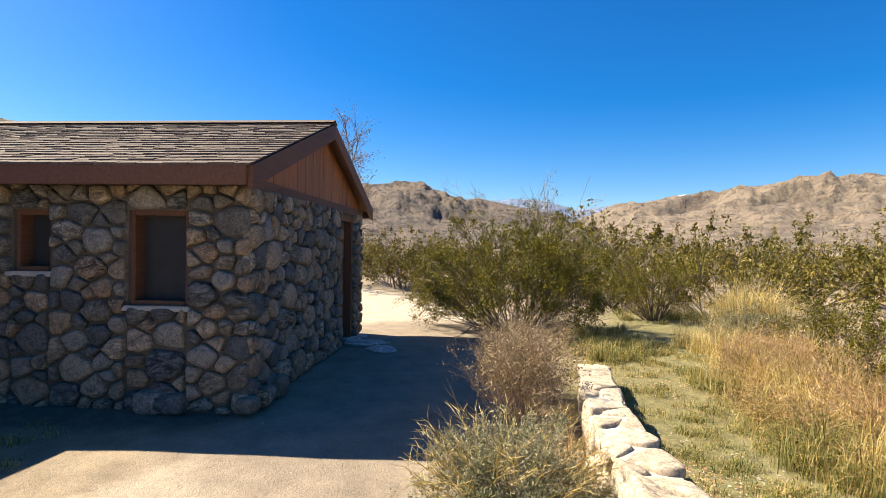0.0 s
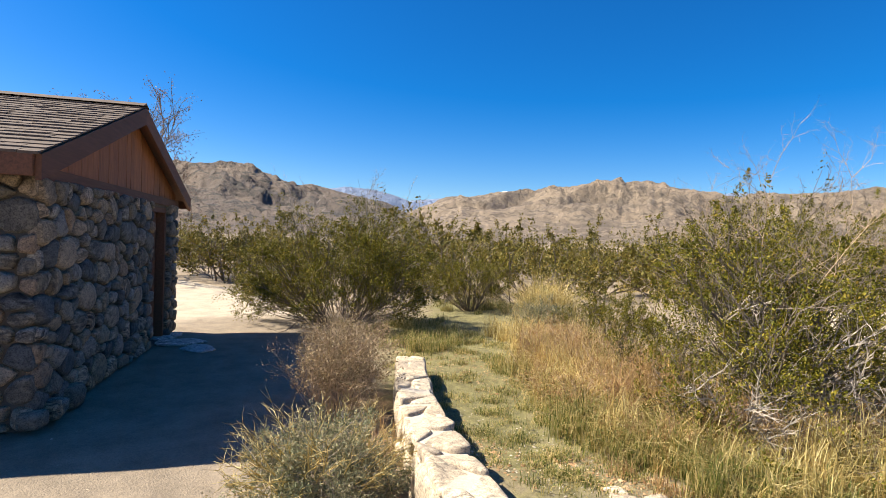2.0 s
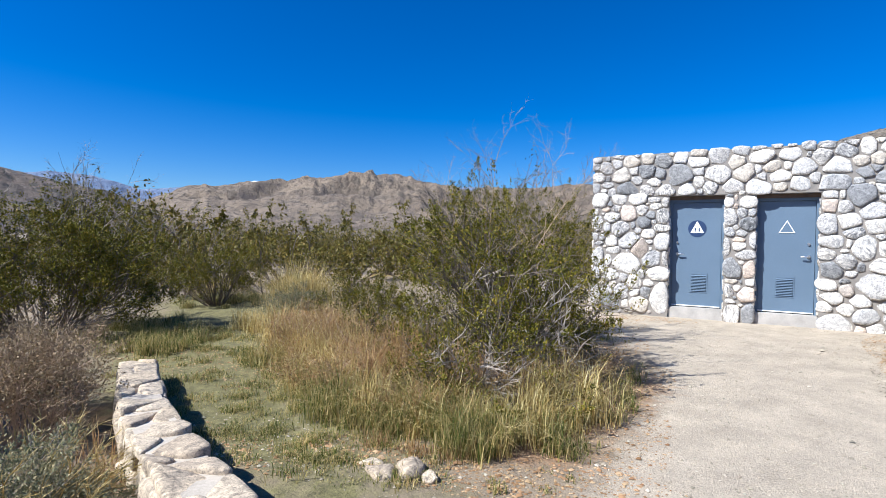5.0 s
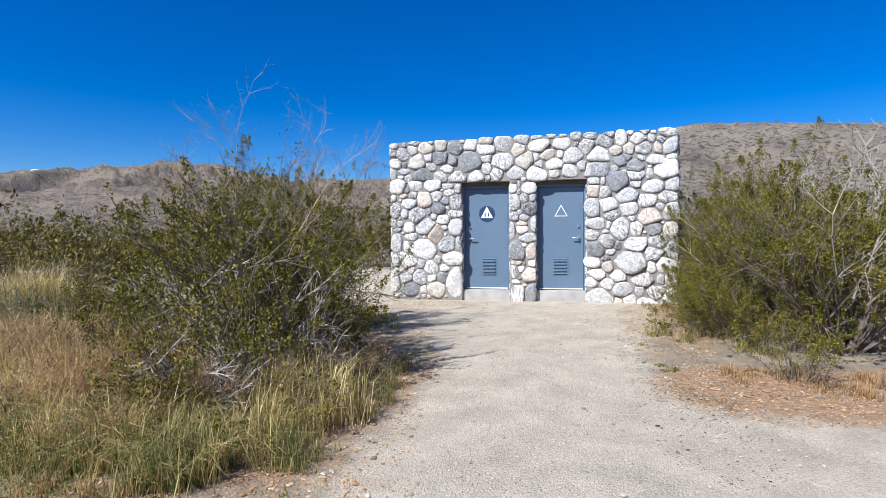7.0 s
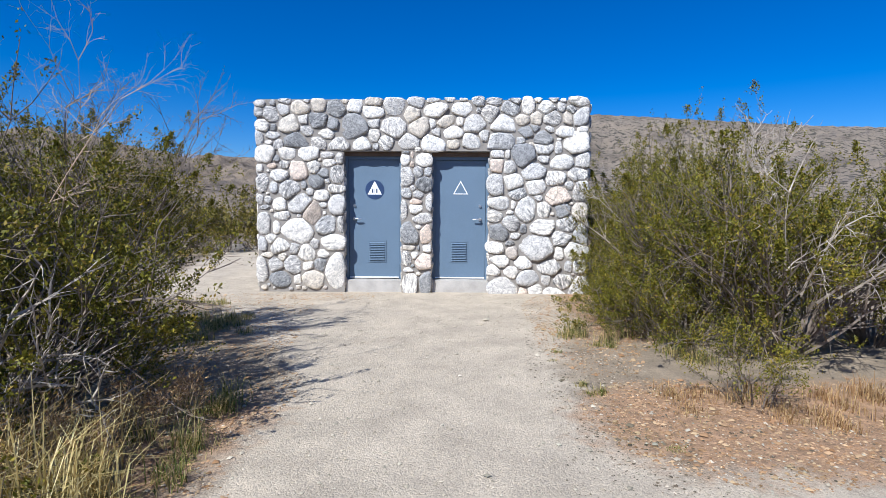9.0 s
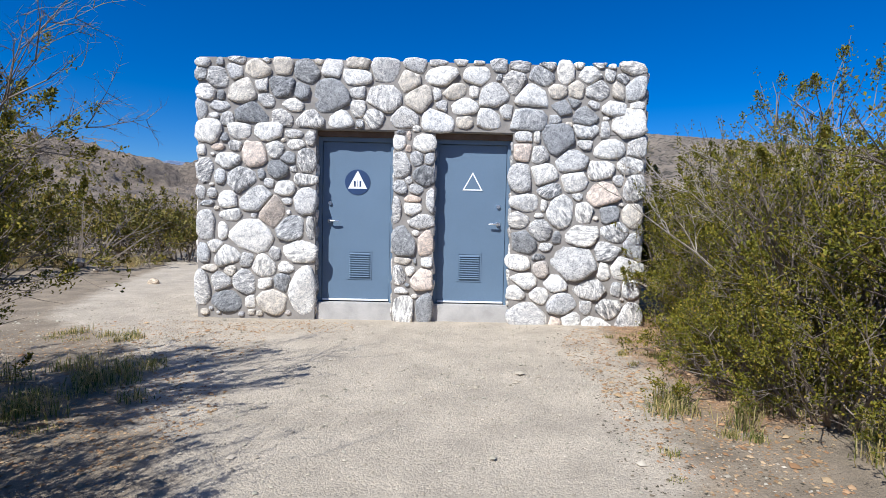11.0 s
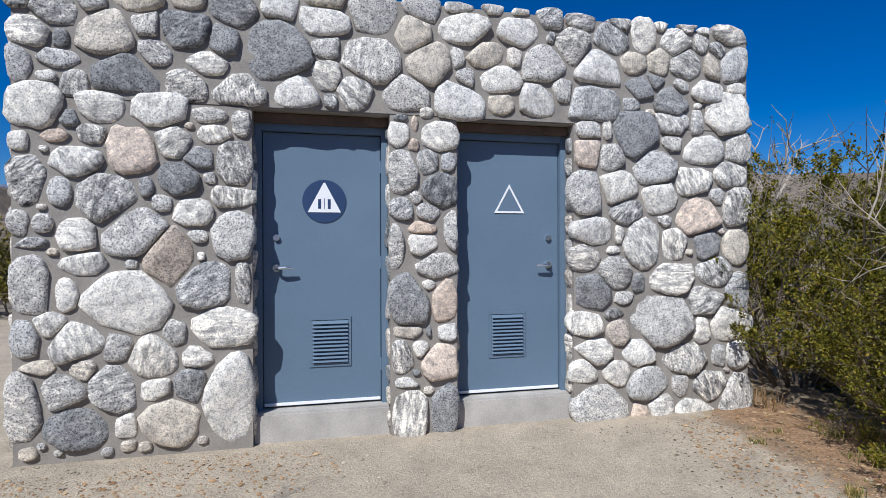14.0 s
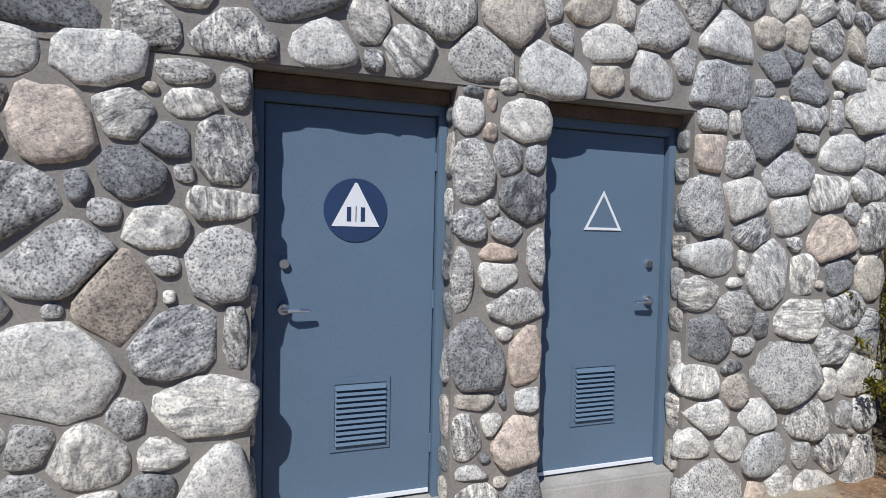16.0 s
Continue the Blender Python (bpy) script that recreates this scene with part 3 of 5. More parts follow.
STONE_KINDS = {"w": M_STONE_WHITE, "g": M_STONE_GREY, "d": M_STONE_DARK, "p": M_STONE_PEACH, "b": M_STONE_BEIGE, "m": M_STONE, "r": M_STONE_RUST}


class Courses:
    """The stones of one panel: each is laid by its middle, width and height."""

    def __init__(self):
        self.stones = []

    def lay(self, kinds, *rows):
        self.stones += [(*r, STONE_KINDS[k]) for k, r in zip(kinds, rows)]

    def fill(self, rng, x0, x1, z0, z1):
        """Small stones in the gaps between the large ones."""
        for _ in range(2500):
            r = rng.uniform(0.028, 0.06)
            x, z = rng.uniform(x0 + r, x1 - r), rng.uniform(z0 + r, z1 - r)
            if all(((x - a) / (w / 2 + r)) ** 2 + ((z - b) / (h / 2 + r)) ** 2 > 1.15 for a, b, w, h, _ in self.stones):
                self.stones.append((x, z, 2.3 * r, 1.7 * r, rng.choice([M_STONE, M_STONE_GREY, M_STONE_BEIGE])))

    def build(self, host, rng):
        for i, (x, z, w, h, material) in enumerate(self.stones):
            e, turn, n = rng.uniform(2.6, 5.0), rng.uniform(0, 6.28), 13
            poly = []
            for k in range(n):
                a = 2 * math.pi * k / n + turn
                c, q = math.cos(a), math.sin(a)
                f = (abs(c) ** e + abs(q) ** e) ** (-1 / e) * rng.uniform(0.9, 1.06)
                poly.append((x + w * 0.585 * f * c, z + h * 0.585 * f * q))
            for j, (a, b, v, g, _) in enumerate(self.stones):
                dx, dz = a - x, b - z
                d = math.hypot(dx, dz)
                if i == j or d > 0.9 or d < 1e-6:
                    continue
                ux, uz = dx / d, dz / d
                mine = 1 / math.hypot(ux / (w / 2), uz / (h / 2))
                other = 1 / math.hypot(ux / (v / 2), uz / (g / 2))
                t = d * mine / (mine + other)
                poly = clip_poly(poly, x + ux * t, z + uz * t, ux, uz)
                if len(poly) < 3:
                    break
            if len(poly) >= 3:
                me, cx, cz = stone_mesh(rng, poly, 0.014, 0.024 + 0.07 * min(w, h, 0.3) * rng.uniform(0.8, 1.2))
                part("stone", me, material, host, m=Matrix.Translation((cx, 0, cz)))


panel_l_rows = Courses()
panel_l_rows.lay("wwwggd", (-2.6, 2.36, 0.32, 0.27), (-2.22, 2.37, 0.3, 0.2), (-1.85, 2.37, 0.37, 0.23), (-1.54, 2.35, 0.25, 0.11), (-1.32, 2.3, 0.13, 0.18), (-2.4, 2.29, 0.11, 0.11))
panel_l_rows.lay("wpgpwwdwg", (-2.7, 2.13, 0.12, 0.13), (-2.49, 2.17, 0.24, 0.09), (-2.27, 2.19, 0.18, 0.13), (-2.03, 2.08, 0.32, 0.32), (-1.76, 2.15, 0.23, 0.21), (-1.51, 2.22, 0.25, 0.13), (-1.6, 2.05, 0.19, 0.15), (-2.35, 2, 0.36, 0.2), (-1.37, 2.01, 0.23, 0.3))
panel_l_rows.lay("gggddgwg", (-2.65, 1.87, 0.2, 0.32), (-2.46, 1.8, 0.15, 0.19), (-2.18, 1.77, 0.37, 0.31), (-1.94, 1.84, 0.1, 0.15), (-1.73, 1.9, 0.27, 0.23), (-1.53, 1.91, 0.09, 0.09), (-1.4, 1.78, 0.34, 0.15), (-1.83, 1.73, 0.15, 0.12))
panel_l_rows.lay("wggwgggg", (-1.64, 1.67, 0.33, 0.19), (-2.7, 1.59, 0.12, 0.18), (-2.56, 1.59, 0.13, 0.13), (-2.37, 1.51, 0.24, 0.22), (-1.38, 1.51, 0.28, 0.34), (-2.01, 1.53, 0.41, 0.32), (-1.61, 1.5, 0.14, 0.09), (-2.61, 1.46, 0.27, 0.08))
panel_l_rows.lay("wgwrwggg", (-2.32, 1.31, 0.42, 0.15), (-2.64, 1.17, 0.21, 0.4), (-2.42, 1.11, 0.13, 0.23), (-1.79, 1.35, 0.33, 0.38), (-1.59, 1.36, 0.06, 0.07), (-2.03, 1.31, 0.09, 0.07), (-1.56, 1.16, 0.39, 0.32), (-1.32, 1.15, 0.12, 0.34))
panel_l_rows.lay("wwggw", (-2.04, 1.05, 0.56, 0.42), (-2.52, 0.91, 0.2, 0.16), (-2.66, 0.84, 0.17, 0.26), (-1.76, 0.83, 0.16, 0.18), (-1.46, 0.85, 0.45, 0.3))
panel_l_rows.lay("wgbwwm", (-2.38, 0.79, 0.38, 0.26), (-2.11, 0.74, 0.17, 0.2), (-2.57, 0.63, 0.31, 0.1), (-1.91, 0.66, 0.32, 0.32), (-1.62, 0.65, 0.19, 0.16), (-2.34, 0.61, 0.17, 0.14))
panel_l_rows.lay("ggwdwg", (-2.45, 0.46, 0.3, 0.22), (-2.14, 0.46, 0.3, 0.35), (-1.89, 0.45, 0.21, 0.16), (-1.67, 0.46, 0.2, 0.27), (-1.42, 0.37, 0.33, 0.66), (-2.66, 0.38, 0.22, 0.46))
panel_l_rows.lay("dwb", (-2.35, 0.23, 0.41, 0.3), (-2.07, 0.21, 0.14, 0.17), (-1.79, 0.23, 0.35, 0.34))
pier_rows = Courses()
pier_rows.lay("dpwwpwggg", (-0.18, 2.4, 0.12, 0.06), (-0.07, 2.36, 0.06, 0.14), (0.02, 2.45, 0.11, 0.09), (-0.19, 2.28, 0.16, 0.21), (-0.08, 2.2, 0.08, 0.1), (0.13, 2.27, 0.27, 0.22), (-0.16, 1.99, 0.21, 0.35), (0.03, 2.07, 0.16, 0.19), (0.19, 2.08, 0.12, 0.15))
pier_rows.lay("dggggpwg", (0.12, 1.86, 0.27, 0.25), (-0.07, 1.8, 0.1, 0.1), (-0.17, 1.72, 0.18, 0.18), (0.03, 1.69, 0.18, 0.13), (0.21, 1.56, 0.12, 0.36), (-0.01, 1.57, 0.23, 0.1), (-0.01, 1.44, 0.22, 0.16), (-0.21, 1.41, 0.12, 0.37))
pier_rows.lay("gwdpbdw", (0.09, 1.28, 0.34, 0.19), (0.03, 1.13, 0.12, 0.08), (-0.12, 1.02, 0.3, 0.39), (0.16, 1, 0.19, 0.34), (-0.13, 0.77, 0.23, 0.1), (0.03, 0.77, 0.05, 0.1), (0.18, 0.76, 0.14, 0.14))
pier_rows.lay("gwpwwd", (-0.17, 0.59, 0.16, 0.27), (-0.03, 0.64, 0.12, 0.12), (0.12, 0.54, 0.27, 0.3), (-0.14, 0.39, 0.19, 0.09), (-0.12, 0.14, 0.26, 0.39), (0.16, 0.17, 0.21, 0.41))
panel_r_rows = Courses()
panel_r_rows.lay("gwpgdwgwgwg", (1.39, 2.38, 0.24, 0.15), (1.55, 2.38, 0.1, 0.17), (1.4, 2.19, 0.27, 0.24), (1.57, 2.16, 0.29, 0.22), (1.81, 2.36, 0.43, 0.36), (2.18, 2.47, 0.35, 0.19), (2.41, 2.47, 0.13, 0.25), (2.73, 2.57, 0.41, 0.38), (2.17, 2.3, 0.24, 0.13), (2.46, 2.27, 0.48, 0.27), (2.81, 2.29, 0.25, 0.25))
panel_r_rows.lay("gwwgwwgpgg", (2, 2.09, 0.51, 0.27), (2.37, 1.97, 0.41, 0.24), (2.74, 2.04, 0.35, 0.22), (1.35, 1.87, 0.28, 0.36), (1.66, 1.91, 0.32, 0.28), (2.05, 1.82, 0.35, 0.25), (1.73, 1.71, 0.41, 0.19), (2.42, 1.7, 0.46, 0.32), (2.79, 1.77, 0.31, 0.34), (2.61, 1.85, 0.21, 0.14))
panel_r_rows.lay("wwwwdbwg", (1.42, 1.54, 0.38, 0.22), (1.66, 1.52, 0.09, 0.15), (1.89, 1.42, 0.38, 0.43), (2.16, 1.42, 0.24, 0.28), (2.51, 1.43, 0.24, 0.24), (2.8, 1.41, 0.25, 0.3), (1.6, 1.39, 0.14, 0.07), (2.09, 1.64, 0.14, 0.1))
panel_r_rows.lay("wgdwggdgdg", (1.34, 1.32, 0.26, 0.21), (1.63, 1.2, 0.3, 0.29), (1.84, 1.12, 0.12, 0.18), (2.15, 1.15, 0.47, 0.3), (2.57, 1.19, 0.37, 0.26), (2.82, 1.01, 0.24, 0.35), (1.43, 1.02, 0.32, 0.32), (1.69, 0.99, 0.18, 0.11), (1.6, 0.86, 0.22, 0.09), (2.47, 0.95, 0.39, 0.24))
panel_r_rows.lay("gwwmwwwgwg", (2.08, 0.79, 0.66, 0.43), (2.74, 0.74, 0.4, 0.29), (1.36, 0.8, 0.31, 0.23), (1.65, 0.7, 0.21, 0.2), (2.45, 0.68, 0.17, 0.23), (1.45, 0.55, 0.4, 0.2), (1.84, 0.52, 0.32, 0.21), (2.27, 0.45, 0.52, 0.25), (2.81, 0.46, 0.23, 0.23), (2.62, 0.46, 0.14, 0.19))
panel_r_rows.lay("wwgggggpww", (1.33, 0.39, 0.23, 0.19), (1.64, 0.36, 0.26, 0.2), (1.93, 0.24, 0.42, 0.3), (2.24, 0.22, 0.17, 0.18), (2.54, 0.2, 0.39, 0.25), (2.79, 0.04, 0.35, 0.49), (1.51, 0.09, 0.51, 0.34), (1.85, -0, 0.16, 0.19), (2.06, 0.03, 0.25, 0.33), (2.38, -0.02, 0.42, 0.24))
header_rows = Courses()
header_rows.lay("gdgbgbdbwbgg", (-2.68, 3.22, 0.2, 0.12), (-2.46, 3.23, 0.1, 0.11), (-2.24, 3.25, 0.27, 0.1), (-1.97, 3.14, 0.35, 0.24), (-1.88, 3.26, 0.12, 0.07), (-1.68, 3.18, 0.26, 0.24), (-1.37, 3.13, 0.32, 0.29), (-1.22, 3.25, 0.13, 0.08), (-1.06, 3.18, 0.27, 0.22), (-0.73, 3.25, 0.3, 0.15), (-0.37, 3.16, 0.39, 0.32), (-0.01, 3.24, 0.33, 0.18))
header_rows.lay("wwwgggwwgww", (0.28, 3.28, 0.28, 0.08), (0.57, 3.29, 0.27, 0.08), (0.79, 3.29, 0.17, 0.06), (1.05, 3.25, 0.27, 0.2), (1.3, 3.26, 0.34, 0.14), (1.67, 3.27, 0.24, 0.11), (1.88, 3.19, 0.26, 0.3), (2.06, 3.29, 0.17, 0.09), (2.31, 3.29, 0.27, 0.08), (2.47, 3.28, 0.12, 0.08), (2.72, 3.25, 0.38, 0.2))
header_rows.lay("dggmgdddwg", (-2.7, 3.07, 0.16, 0.16), (-2.47, 3.03, 0.29, 0.28), (-2.28, 3.12, 0.21, 0.22), (-2.17, 2.87, 0.38, 0.3), (-1.94, 2.96, 0.2, 0.17), (-1.69, 2.95, 0.38, 0.27), (-1.44, 2.89, 0.23, 0.21), (-1.09, 2.83, 0.47, 0.42), (-0.74, 3.07, 0.43, 0.22), (-0.73, 2.89, 0.2, 0.16))
header_rows.lay("gbwwgggwgg", (-0.37, 2.83, 0.45, 0.35), (-0.09, 3.03, 0.3, 0.29), (0.32, 3.11, 0.48, 0.26), (0.8, 3.15, 0.41, 0.26), (1.05, 3.12, 0.08, 0.12), (1.24, 3.06, 0.3, 0.29), (1.61, 3.15, 0.36, 0.25), (2.2, 3.18, 0.34, 0.22), (2.45, 3.18, 0.15, 0.21), (2.64, 3.13, 0.24, 0.14))
header_rows.lay("wdgwwbgbmgg", (-2.64, 2.85, 0.24, 0.2), (-2.45, 2.82, 0.1, 0.13), (-1.88, 2.76, 0.24, 0.17), (-1.54, 2.71, 0.39, 0.17), (-0.74, 2.68, 0.22, 0.22), (0.03, 2.83, 0.4, 0.34), (0.27, 2.89, 0.11, 0.18), (0.5, 2.93, 0.3, 0.2), (0.74, 2.93, 0.14, 0.15), (0.99, 2.89, 0.4, 0.34), (0.33, 2.74, 0.15, 0.16))
header_rows.lay("wbbgbgwgdg", (1.46, 2.88, 0.44, 0.32), (1.79, 2.96, 0.25, 0.19), (2.03, 2.98, 0.2, 0.23), (2.32, 2.97, 0.32, 0.26), (2.56, 2.99, 0.17, 0.27), (2.77, 3.02, 0.28, 0.34), (0.6, 2.73, 0.37, 0.23), (1.13, 2.69, 0.23, 0.18), (1.99, 2.82, 0.27, 0.13), (2.26, 2.8, 0.17, 0.12))
header_rows.lay("ggdggggwgwg", (-2.69, 2.64, 0.14, 0.24), (-2.46, 2.68, 0.27, 0.13), (-2.06, 2.61, 0.45, 0.25), (-2.37, 2.52, 0.18, 0.17), (-2.53, 2.56, 0.16, 0.08), (-1.67, 2.54, 0.28, 0.22), (-1.32, 2.54, 0.39, 0.21), (-0.94, 2.55, 0.35, 0.22), (-0.7, 2.5, 0.11, 0.11), (-0.52, 2.57, 0.23, 0.25), (-0.12, 2.59, 0.37, 0.25))
header_rows.lay("wbwgddgww", (0.27, 2.59, 0.44, 0.31), (0.62, 2.55, 0.21, 0.17), (0.97, 2.61, 0.35, 0.27), (1.45, 2.63, 0.55, 0.32), (1.9, 2.77, 0.33, 0.2), (2.15, 2.67, 0.38, 0.25), (1.76, 2.61, 0.18, 0.11), (2.51, 2.78, 0.34, 0.22), (2.81, 2.81, 0.2, 0.11))
for host, rows, span in ((panel_l, panel_l_rows, (REST_L, -1.25, 0.0, LINTEL)), (pier, pier_rows, (-0.26, 0.26, 0.0, LINTEL)), (panel_r, panel_r_rows, (1.25, REST_R, 0.0, LINTEL)), (header, header_rows, (REST_L, REST_R, LINTEL + 0.02, REST_TOP))):
    rows.fill(rs, *span)
    rows.build(host, rs)
# corner stones that turn round to the sides, and stones in the door reveals
for face, sign_, host, ztop in ((REST_L, -1, wl, REST_TOP), (REST_R, 1, wr_, REST_TOP), (-1.25, 1, panel_l, LINTEL - 0.08), (-0.26, -1, pier, LINTEL - 0.08), (0.26, 1, pier, LINTEL - 0.08), (1.25, -1, panel_r, LINTEL - 0.08)):
    z = 0.02
    inner = abs(face) < 2
    while z < ztop - 0.1:
        h = min(rs.uniform(0.16, 0.34), ztop - z)
        w = 0.13 if inner else rs.uniform(0.16, 0.26)
        me, cx, cz = stone_mesh(rs, [(0, 0), (w, 0), (w, h), (0, h)], 0.03, 0.02 if inner else 0.05)
        part("stone", me, M_STONE, host, m=Matrix.Translation((face, (0.01 if inner else 0.03) + w / 2, z + h / 2)) @ Matrix.Rotation(sign_ * math.pi / 2, 4, 'Z'))
        z += h


M_DOOR.node_tree.nodes["Principled BSDF"].inputs["Specular IOR Level"].default_value = 0.25


def restroom_door(index, x0, x1, hinge, label):
    """A painted steel door in its frame, on a concrete step: louvre, lever, lock."""
    d = tagged(new("door_%d" % index), label, "door", kind="structure")
    y = 0.18
    part("slab", boxes(((x0 + 0.055, y, 0.235), (x1 - 0.055, y + 0.045, 2.29)), bevel=0.003), M_DOOR, d)
    part("door_frame", boxes(((x0, y - 0.04, 0.2), (x0 + 0.05, y + 0.1, 2.35)), ((x1 - 0.05, y - 0.04, 0.2), (x1, y + 0.1, 2.35)), ((x0 + 0.05, y - 0.04, 2.295), (x1 - 0.05, y + 0.1, 2.35)),
                             ((x0 + 0.05, y + 0.05, 0.2), (x0 + 0.066, y + 0.1, 2.295)), ((x1 - 0.066, y + 0.05, 0.2), (x1 - 0.05, y + 0.1, 2.295)), bevel=0.004), M_DOOR, d)
    part("step", boxes(((x0 - 0.01, 0.05, -0.1), (x1 + 0.01, y + 0.12, 0.205)), bevel=0.015), M_CONCRETE, d, "worn concrete step")
    part("sweep", boxes(((x0 + 0.06, y - 0.012, 0.222), (x1 - 0.06, y, 0.245)), bevel=0.002), M_SIGN_WHITE, d, "pale metal door sweep")
    part("lintel", boxes(((x0 + 0.002, 0.09, 2.35), (x1 - 0.002, 0.29, 2.418)), bevel=0.006), M_LINTEL, d, "dark weathered wooden lintel")
    cx = (x0 + x1) / 2 + (0.05 if hinge > 0 else -0.02)
    v = part("vent", boxes(((cx - 0.16, y - 0.008, 0.50), (cx + 0.16, y, 0.53)), ((cx - 0.16, y - 0.008, 0.86), (cx + 0.16, y, 0.89)),
                           ((cx - 0.16, y - 0.008, 0.53), (cx - 0.135, y, 0.86)), ((cx + 0.135, y - 0.008, 0.53), (cx + 0.16, y, 0.86)), ((cx - 0.135, y - 0.001, 0.53), (cx + 0.135, y + 0.001, 0.86)), bevel=0.0015), M_DOOR, d, "louvred vent of painted steel")
    bm = bmesh.new()
    bmesh.ops.create_cube(bm, size=1, matrix=Matrix.Rotation(radians(42), 4, 'X') @ Matrix.Diagonal((0.268, 0.035, 0.004, 1)))
    slat = bpy.data.meshes.new("slat")
    bm.to_mesh(slat)
    bm.free()
    for k in range(11):
        part("slat", slat, M_DOOR, v, m=Matrix.Translation((cx, y - 0.012, 0.548 + k * 0.0295)))
    hx = x0 + 0.15 if hinge > 0 else x1 - 0.15
    for nm, z, r in (("rose", 1.265, 0.031), ("deadbolt", 1.495, 0.026)):
        bm = bmesh.new()
        bmesh.ops.create_cone(bm, cap_ends=True, segments=20, radius1=r, radius2=r * 0.88, depth=0.022, matrix=Matrix.Translation((hx, y - 0.011, z)) @ Matrix.Rotation(math.pi / 2, 4, 'X'))
        if nm == "deadbolt":
            box(bm, (hx - 0.004, y - 0.03, z - 0.012), (hx + 0.004, y - 0.02, z + 0.012), 0.001)
        part(nm, bm, M_METAL, d, "brushed steel lock" if nm == "deadbolt" else "")
    bm = bmesh.new()
    tube(bm, [(hx, y - 0.02, 1.265), (hx, y - 0.055, 1.265), (hx + hinge * 0.02, y - 0.066, 1.266), (hx + hinge * 0.075, y - 0.066, 1.268), (hx + hinge * 0.125, y - 0.06, 1.264)], [0.011, 0.011, 0.0125, 0.0115, 0.009], 10)
    part("handle", bm, M_METAL, d, "brushed steel lever handle")
    for z in (0.5, 1.3, 2.05):
        bm = bmesh.new()
        hx2 = x1 - 0.055 if hinge > 0 else x0 + 0.055
        bmesh.ops.create_cone(bm, cap_ends=True, segments=10, radius1=0.008, radius2=0.008, depth=0.1, matrix=Matrix.Translation((hx2, y - 0.006, z)))
        part("hinge", bm, M_DOOR, d)
    return d


restroom_door(1, -1.25, -0.26, 1, "closed blue-grey steel restroom door with round sign and louvre")
restroom_door(2, 0.26, 1.25, -1, "closed blue-grey steel restroom door with triangle sign and louvre")


def prism(pts, y0, y1):
    bm = bmesh.new()
    a = [bm.verts.new((x, y0, z)) for x, z in pts]
    b = [bm.verts.new((x, y1, z)) for x, z in pts]
    bm.faces.new(a)
    bm.faces.new(b[::-1])
    for i in range(len(pts)):
        bm.faces.new((a[i - 1], b[i - 1], b[i], a[i]))
    bmesh.ops.recalc_face_normals(bm, faces=bm.faces)
    return bm


def ring(pts, k, y0, y1):
    """A flat outline: a polygon with its inner copy, scaled by k, cut out."""
    cx, cz = sum(p[0] for p in pts) / len(pts), sum(p[1] for p in pts) / len(pts)
    inn = [(cx + (x - cx) * k, cz + (z - cz) * k) for x, z in pts]
    bm = bmesh.new()
    L = [[bm.verts.new((x, y, z)) for x, z in q] for q, y in ((pts, y0), (inn, y0), (pts, y1), (inn, y1))]
    n = len(pts)
    for i in range(n):
        for a, b in ((0, 1), (1, 3), (3, 2), (2, 0)):
            bm.faces.new((L[a][i - 1], L[a][i], L[b][i], L[b][i - 1]))
    bmesh.ops.recalc_face_normals(bm, faces=bm.faces)
    return bm


sign = tagged(new("restroom_sign"), "round navy restroom sign with a white triangle on the door", "sign")
sx, sz = -0.745, 1.775
part("disc", prism([(sx + 0.165 * math.cos(k * math.pi / 24), sz + 0.165 * math.sin(k * math.pi / 24)) for k in range(48)], 0.174, 0.180), M_SIGN_BLUE, sign)
part("triangle", prism([(sx - 0.125, sz - 0.085), (sx + 0.125, sz - 0.085), (sx + 0.006, sz + 0.142), (sx - 0.006, sz + 0.142)], 0.171, 0.174), M_SIGN_WHITE, sign, "white triangle")
for dx, w in ((-0.036, 0.011), (0.0, 0.002), (0.036, 0.011)):
    part("bar", prism([(sx + dx - w, sz - 0.058), (sx + dx + w, sz - 0.058), (sx + dx + w, sz + (0.022 if w < 0.01 else 0.016)), (sx + dx - w, sz + (0.022 if w < 0.01 else 0.016))], 0.169, 0.171), M_SIGN_BLUE, sign, "small dark upright bar")
tsign = tagged(new("triangle_sign"), "blue-grey triangle restroom sign with white outline on the door", "sign")
TP = [(0.625, 1.70), (0.89, 1.70), (0.7575, 1.94)]
part("plate", prism(TP, 0.176, 0.180), M_DOOR, tsign)
part("outline", ring(TP, 0.80, 0.173, 0.176), M_SIGN_WHITE, tsign, "white outline")

# ---- the stone cabin ----
CAB = Matrix.Translation((-5.35, -11.92, 0)) @ Matrix.Rotation(radians(159.5), 4, 'Z')
# in the cabin's own frame x runs along the gable wall away from the path's start, y along the window wall
CW, CL, CH, CR = 4.6, 8.0, 2.1, 3.16
cab = tagged(new("cabin"), "old stone cabin with redwood gable and brown shingle roof", "building")
cab.matrix_basis = CAB
WIN = [(0.55, 1.12, 0.97, 1.84), (1.86, 2.24, 1.27, 1.84)]
DOOR = (3.2, 4.04, 0.0, 2.0)


